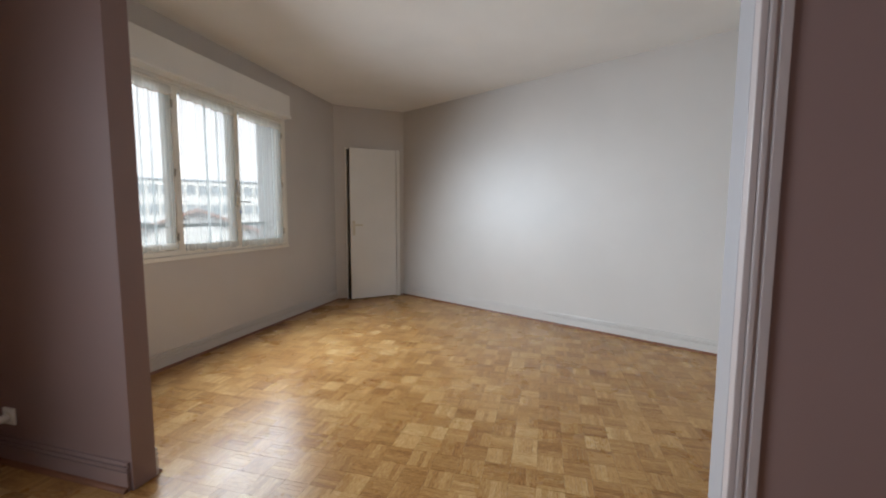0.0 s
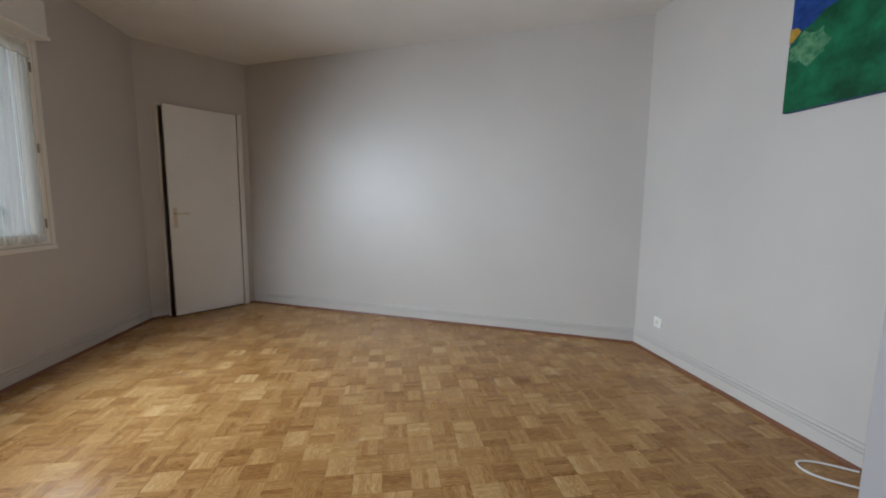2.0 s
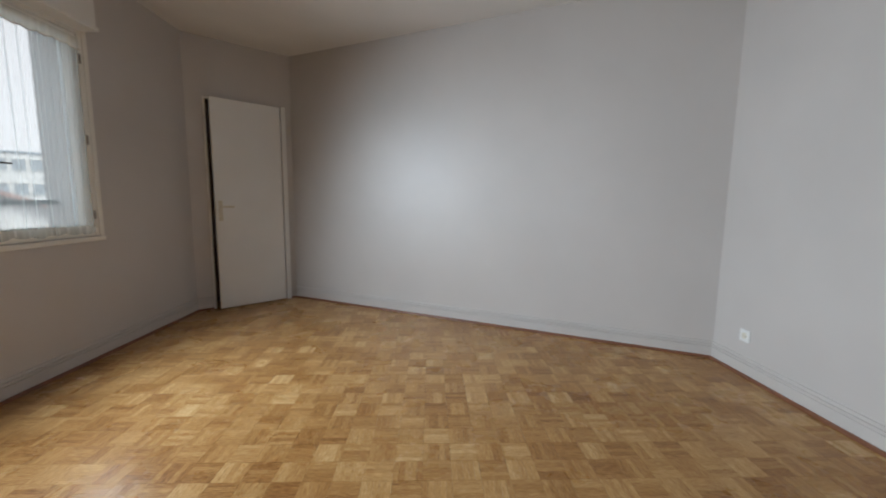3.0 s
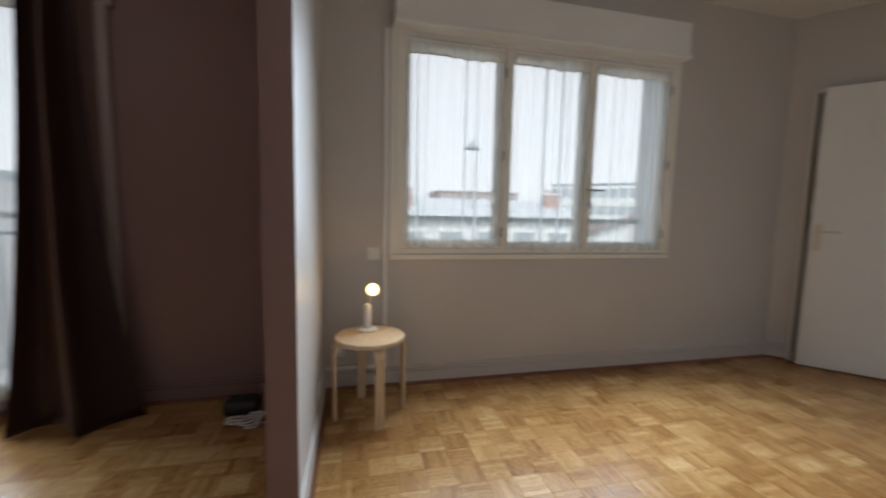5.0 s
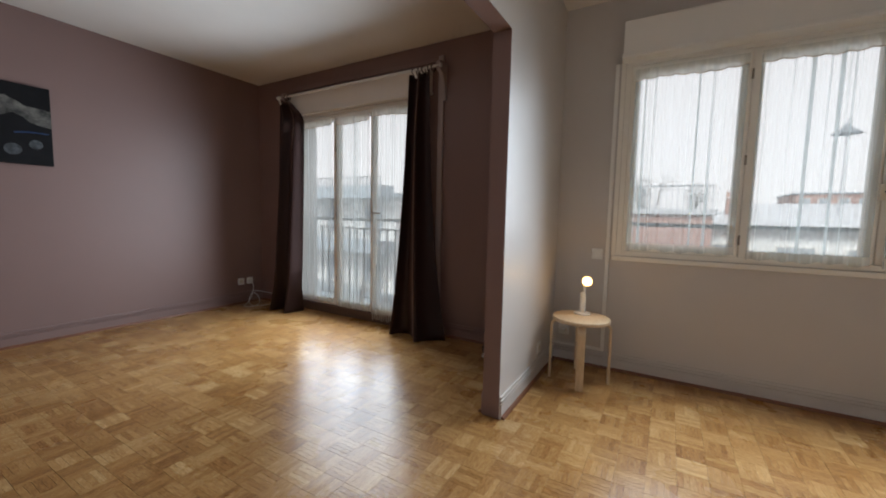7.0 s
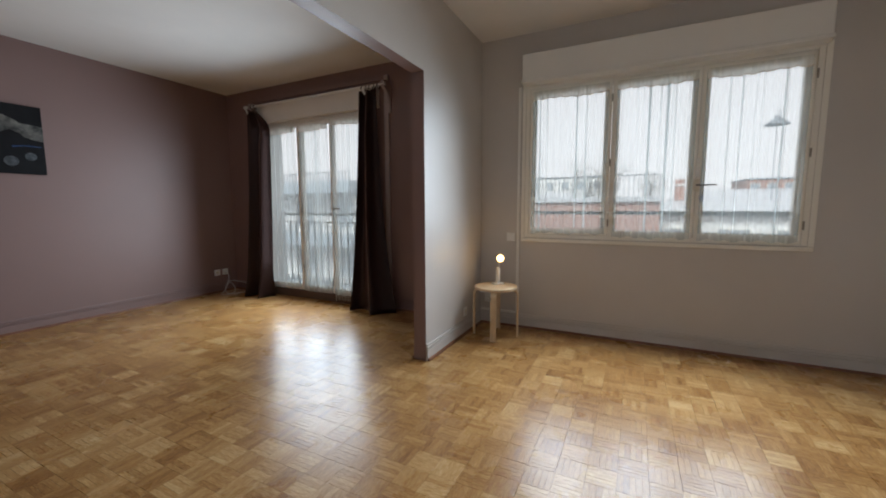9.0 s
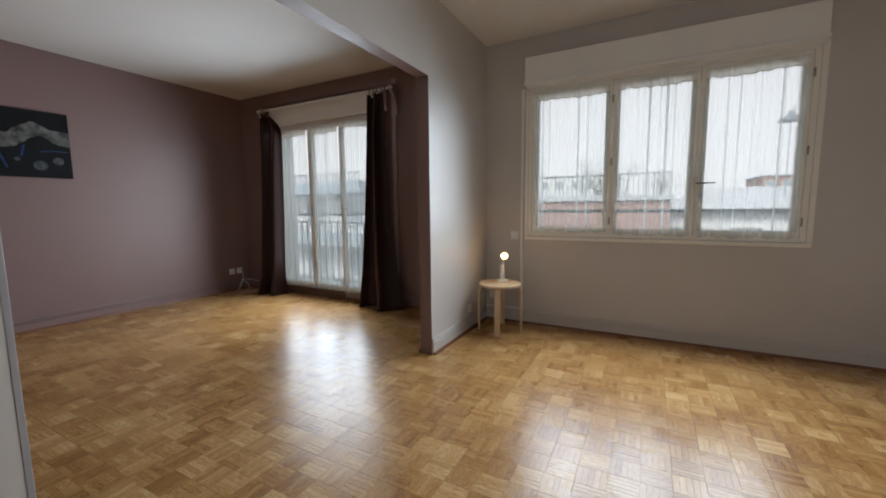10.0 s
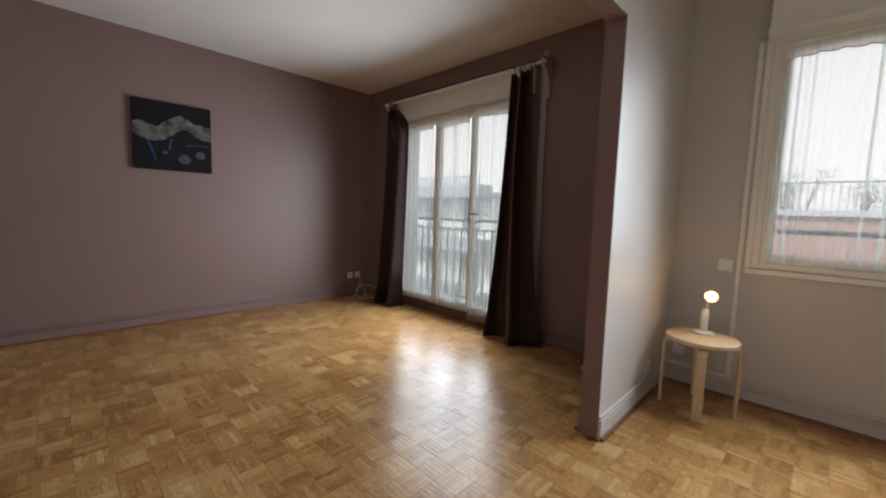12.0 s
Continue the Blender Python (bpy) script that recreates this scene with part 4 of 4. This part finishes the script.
struct("building_base", bm, M_RENDER, "pale lower storeys of this building", "facade")


def building(at, turn, w, d, top, wall_m, storeys, cols, label, roof=None, gable=0.0, step=2.9):
    """A house front: local +y is the face seen, w wide, d deep, from the street to top, with storeys of windows."""
    t = thing("building", (at[0], at[1], GZ), label, "building", "houses seen through the windows")
    t.rotation_euler[2] = radians(turn)
    hh = top - GZ
    part("wall", slab(-w / 2, w / 2, -d, 0, 0, hh, 0.0), wall_m, t)
    if gable:
        bm = bmesh.new()
        o = 0.35
        vs = [bm.verts.new(p) for p in ((-w / 2 - o, o, hh + 0.001), (w / 2 + o, o, hh + 0.001), (w / 2 + o, -d - o, hh + 0.001), (-w / 2 - o, -d - o, hh + 0.001), (-w / 2 + w * 0.14, -d / 2, hh + gable), (w / 2 - w * 0.14, -d / 2, hh + gable))]
        for f in ((0, 1, 5, 4), (2, 3, 4, 5), (3, 0, 4), (1, 2, 5), (0, 3, 2, 1)):
            bm.faces.new([vs[i] for i in f])
        part("roof", bm, roof, t)
    else:
        part("roof", slab(-w / 2 - 0.15, w / 2 + 0.15, -d - 0.15, 0.15, hh + 0.001, hh + 0.22, 0.0), roof or M_GREYBAND, t)
    pane_me = mesh_of("pane", slab(-0.60, 0.60, 0.002, 0.03, 0, 1.35, 0), M_PANE)
    frame_bm = bmesh.new()
    for a in ((-0.68, -0.601, -0.06, 1.43), (0.601, 0.68, -0.06, 1.43), (-0.6, 0.6, -0.06, -0.001), (-0.6, 0.6, 1.351, 1.43)):
        box(frame_bm, a[0], a[1], 0.001, 0.06, a[2], a[3])
    frame_me = mesh_of("window_frame", frame_bm, M_TRIM)
    for s in range(storeys):
        z = hh - (s + 1) * step + 0.85
        if z < 0.3:
            continue
        for c in range(cols):
            x = -w / 2 + (c + 0.5) * w / cols
            wd = new("window", frame_me)
            wd.parent, wd.location = t, (x, 0, z)
            p = new("pane", pane_me)
            p.parent = wd
    return t


# opposite building seen through the french window
flats = building((-13.1, -18.9), -90, 24, 9, 1.88, M_FACADE, 4, 9, "pale apartment building with grey balcony bands and thin railings", step=2.58)
post_me = mesh_of("railing_bar", slab(-0.016, 0.016, 1.00, 1.03, 0, 0.36, 0), M_IRON)
for k in range(4):
    z = 1.84 - GZ - 2.58 * k
    band = part("balcony", slab(-11.9, 11.9, 0.062, 1.10, z, z + 0.58, 0), M_GREYBAND, flats, "grey balcony front")
    part("handrail", slab(-11.9, 11.9, 0.99, 1.05, z + 0.94, z + 0.99, 0), M_IRON, band)
    for n in range(40):
        rb = new("railing_bar", post_me)
        rb.parent, rb.location = band, (-11.86 + 0.2 * n, 0, z + 0.581)
building((-22.0, -2.5), -90, 9, 8, 0.9, M_FACADE, 3, 4, "low pale house with a zinc roof", M_ZINC, 1.2)
# brick building with a fenced terrace
bk = building((-17.0, 0.6), -90, 10.5, 8, 1.35, M_BRICKS, 0, 4, "red brick building with a flat roof terrace", M_ZINC)
fence = thing("terrace_fence", (-17.0, 0.6, 1.57), "thin grey metal fence on the brick building's terrace", "fence")
part("rail", slab(-0.025, 0.025, -5.2, 5.2, 0.92, 0.97, 0), M_IRON, fence)
bar2 = mesh_of("bar", slab(-0.012, 0.012, -0.012, 0.012, 0, 0.92, 0), M_IRON)
for k in range(53):
    b = new("bar", bar2)
    b.parent, b.location = fence, (0, -5.2 + 0.2 * k, 0)
# zinc-roofed house with chimneys
zh = building((-19.5, 12.2), -90, 13, 9, 0.75, M_FACADE, 3, 6, "pale house under a wide zinc roof", M_ZINC, 1.3)


def chimney(at, w, d, h):
    t = thing("chimney", at, "red brick chimney stack with a pale cap and clay pots", "chimney")
    part("stack", slab(-w / 2, w / 2, -d / 2, d / 2, 0, h, 0.02), M_BRICKS, t)
    part("cap", slab(-w / 2 - 0.06, w / 2 + 0.06, -d / 2 - 0.06, d / 2 + 0.06, h + 0.001, h + 0.1, 0.02), M_FACADE, t)
    for k in range(3):
        part("pot", lathe([(0, h + 0.1), (0.1, h + 0.1), (0.08, h + 0.35), (0, h + 0.35)], 12, at=Vector((0, -d / 3 + k * d / 3, 0))), M_TILE, t)


chimney((-22.0, 6.95, 1.2), 0.45, 0.44, 1.0)
chimney((-22.5, 16.5, 1.4), 0.6, 1.1, 1.0)
# red-roofed gable house seen aslant, and far apartment blocks
gh = thing("house", (-17.2, 19.6, GZ), "cream house with a red tiled gable roof", "house", "houses seen through the windows")
gh.rotation_euler[2] = radians(-132.6)
bm = bmesh.new()
prof = [(-3.4, 0), (3.4, 0), (3.4, 9.0), (0, 10.35), (-3.4, 9.0)]
fr_, bk_ = [bm.verts.new((x, 0, z)) for x, z in prof], [bm.verts.new((x, -9, z)) for x, z in prof]
bm.faces.new(fr_)
bm.faces.new(bk_[::-1])
for i in range(5):
    bm.faces.new((fr_[i], bk_[i], bk_[(i + 1) % 5], fr_[(i + 1) % 5]))
part("wall", bm, M_FACADE, gh)
for s in (-1, 1):
    bm = bmesh.new()
    lo_, hi_ = (3.9 * s, 8.81), (0.0, 10.36)
    vs = [bm.verts.new((x, y, z + dz)) for dz in (0, 0.18) for (x, z) in (lo_, hi_) for y in (0.4, -9.4)]
    for f in ((0, 1, 3, 2), (4, 6, 7, 5), (0, 2, 6, 4), (1, 5, 7, 3), (0, 4, 5, 1), (2, 3, 7, 6)):
        bm.faces.new([vs[i] for i in f])
    part("roof", bm, M_TILE, gh, "red clay tile slope")
for x in (-1.5, 1.5):
    part("window", slab(x - 0.5, x + 0.5, 0.002, 0.05, 7.2, 8.5, 0), M_PANE, gh)
building((-50, 50), -135, 34, 12, 6.3, M_FACADE, 6, 22, "far pale apartment block")
building((-95, 46), -105, 24, 12, 3.4, M_FACADE, 6, 13, "far pale apartment block")
building((-70, -8), -90, 16, 12, 6.2, M_FACADE, 6, 6, "far pale apartment block")
building((-80, 30.5), -90, 18, 12, 5.6, M_BRICKS, 5, 8, "far red-brick apartment block")
building((-60, -48), -60, 40, 12, 4.2, M_FACADE, 6, 14, "far pale apartment block")

# street lamp
sl = thing("street_lamp", (-21.8, 10.75, GZ), "grey street lamp with a bell-shaped shade on a thin tall mast", "street lamp")
part("pole", lathe([(0, 0), (0.05, 0), (0.03, 5), (0.012, 13.9), (0, 13.9)], 14), M_IRON, sl, smooth=True)
part("shade", lathe([(0, 14.45), (0.10, 14.42), (0.14, 14.28), (0.30, 14.15), (0.48, 14.02), (0.50, 13.97), (0.44, 13.97), (0.2, 14.08), (0, 14.1)], 28), M_IRON, sl, "bell-shaped lamp shade", True)
tube("bracket", [(0.0, 0, 13.8), (0.0, 0.1, 14.3), (0.0, 0.12, 14.6), (0, 0.02, 14.68), (0, 0, 14.42)], 0.014, M_IRON, sl)


def tree(at, height, spread, seed):
    """A bare-ish young tree: trunk, limbs and many small leaves."""
    rng = random.Random(seed)
    t = thing("tree", at, "thin street tree with sparse grey-green leaves", "tree")
    trunk = bmesh.new()
    tips = []

    def limb(a, b, r0, r1):
        d = (b - a).normalized()
        q = Vector((0, 0, 1)).rotation_difference(d)
        lo = [trunk.verts.new(a + q @ Vector((r0 * math.cos(k * 1.0472), r0 * math.sin(k * 1.0472), 0))) for k in range(6)]
        hi = [trunk.verts.new(b + q @ Vector((r1 * math.cos(k * 1.0472), r1 * math.sin(k * 1.0472), 0))) for k in range(6)]
        for k in range(6):
            trunk.faces.new((lo[k], lo[(k + 1) % 6], hi[(k + 1) % 6], hi[k]))

    top = Vector((0, 0, height * 0.55))
    limb(Vector((0, 0, 0)), top, 0.16, 0.10)
    for k in range(9):
        a = rng.uniform(0, 6.28)
        end = top + Vector((math.cos(a) * spread * rng.uniform(0.4, 0.9), math.sin(a) * spread * rng.uniform(0.4, 0.9), height * rng.uniform(0.2, 0.45)))
        limb(top * rng.uniform(0.8, 1.0), end, 0.06, 0.02)
        for s in range(4):
            e2 = end + Vector((rng.uniform(-1, 1), rng.uniform(-1, 1), rng.uniform(-0.2, 1.0))) * spread * 0.35
            limb(end.lerp(top, rng.uniform(0, 0.5)), e2, 0.02, 0.006)
            tips.append(e2)
    part("trunk", trunk, plain("grey_bark", (0.12, 0.10, 0.085), 0.9), t)
    vs, fs = [], []
    for c in tips:
        for k in range(26):
            o = c + Vector((rng.gauss(0, 0.35), rng.gauss(0, 0.35), rng.gauss(0, 0.3)))
            u = Vector((rng.gauss(0, 1), rng.gauss(0, 1), rng.gauss(0, 1))).normalized() * 0.06
            w = u.orthogonal().normalized() * 0.022
            i = len(vs)
            vs += [o - u, o + w, o + u, o - w]
            fs.append((i, i + 1, i + 2, i + 3))
    me = bpy.data.meshes.new("crown")
    me.from_pydata([tuple(v) for v in vs], [], fs)
    me.materials.append(plain("grey_green_leaves", (0.13, 0.125, 0.10), 0.7, 0.0, 0.3, 4.0))
    cr = new("crown", me)
    cr.parent = t
    return t


tree((-27.5, 0.9, GZ), 12.9, 1.7, 3)
tree((-28.5, 2.7, GZ), 12.7, 1.6, 9)
tree((-26.0, 5.1, GZ), 11.7, 1.3, 14)
tree((-9.5, -6.0, GZ), 7.5, 1.4, 7)


# ---------- parquet: mosaic squares of five fingers ----------
def inside(x, y):
    """Within the rooms' plan, with a margin under the baseboards."""
    return WX - 0.14 < x < RX + 0.13 and YB - 0.13 < y < 8.2


def tile_geometry(odd, prng):
    """Five fingers of one square round the origin: a bevelled top each, a hair uneven."""
    vs, fs = [], []
    w = TILE / 5
    for k in range(5):
        a0, a1, b0, b1 = -TILE / 2 + k * w, -TILE / 2 + (k + 1) * w, -TILE / 2, TILE / 2
        g, c, zt = 0.00006 + 0.0004 * prng.random() ** 3, 0.0003, prng.uniform(-0.00025, 0.0)
        e0, e1 = [0.0001 + 0.0011 * prng.random() ** 3 for _ in range(2)]
        ta, tb = prng.gauss(0, 0.0014), prng.gauss(0, 0.0007)
        ring = []
        for inset, z in ((g, -0.004), (g, zt - c), (g + c, zt)):
            for a, b in ((a0 + inset, b0 + inset + e0), (a1 - inset, b0 + inset + e0), (a1 - inset, b1 - inset - e1), (a0 + inset, b1 - inset - e1)):
                am = a - (a0 + a1) / 2
                h = z + (am * ta + b * tb if z > -0.003 else 0)
                ring.append((b, a, h) if not odd else (a, b, h))
        i = len(vs)
        vs += ring
        for s in range(2):
            for j in range(4):
                f = (i + s * 4 + j, i + s * 4 + (j + 1) % 4, i + (s + 1) * 4 + (j + 1) % 4, i + (s + 1) * 4 + j)
                fs.append(f if odd else f[::-1])
        f = (i + 8, i + 9, i + 10, i + 11)
        fs.append(f if odd else f[::-1])
    return vs, fs


prng = random.Random(12)
variants = {}
for odd in (0, 1):
    variants[odd] = []
    for k in range(8):
        me = bpy.data.meshes.new("parquet_square")
        me.from_pydata(*[list(q) for q in (lambda r: (r[0], [], r[1]))(tile_geometry(odd, prng))])
        me.materials.append(M_PARQUET)
        variants[odd].append(me)
rest_v, rest_f = [], []
for iu in range(-13, 27):
    for iv in range(-3, 69):
        x, y = TX0 + (iu + 0.5) * TILE, TY0 + (iv + 0.5) * TILE
        if not inside(x, y):
            continue
        odd = (iu + iv) % 2
        if 2 <= iu < 19 and 30 <= iv < 47:
            sq = new("parquet_square", variants[odd][prng.randrange(8)])
            sq.parent, sq.location = floor, (x, y, 0)
        else:
            vs, fs = tile_geometry(odd, prng)
            n = len(rest_v)
            rest_v += [(a + x, b + y, c) for a, b, c in vs]
            rest_f += [tuple(q + n for q in f) for f in fs]
me = bpy.data.meshes.new("parquet_field")
me.from_pydata(rest_v, [], rest_f)
me.materials.append(M_PARQUET)
pf = new("parquet_field", me)
pf.parent = floor
tagged(pf, kind="stuff")
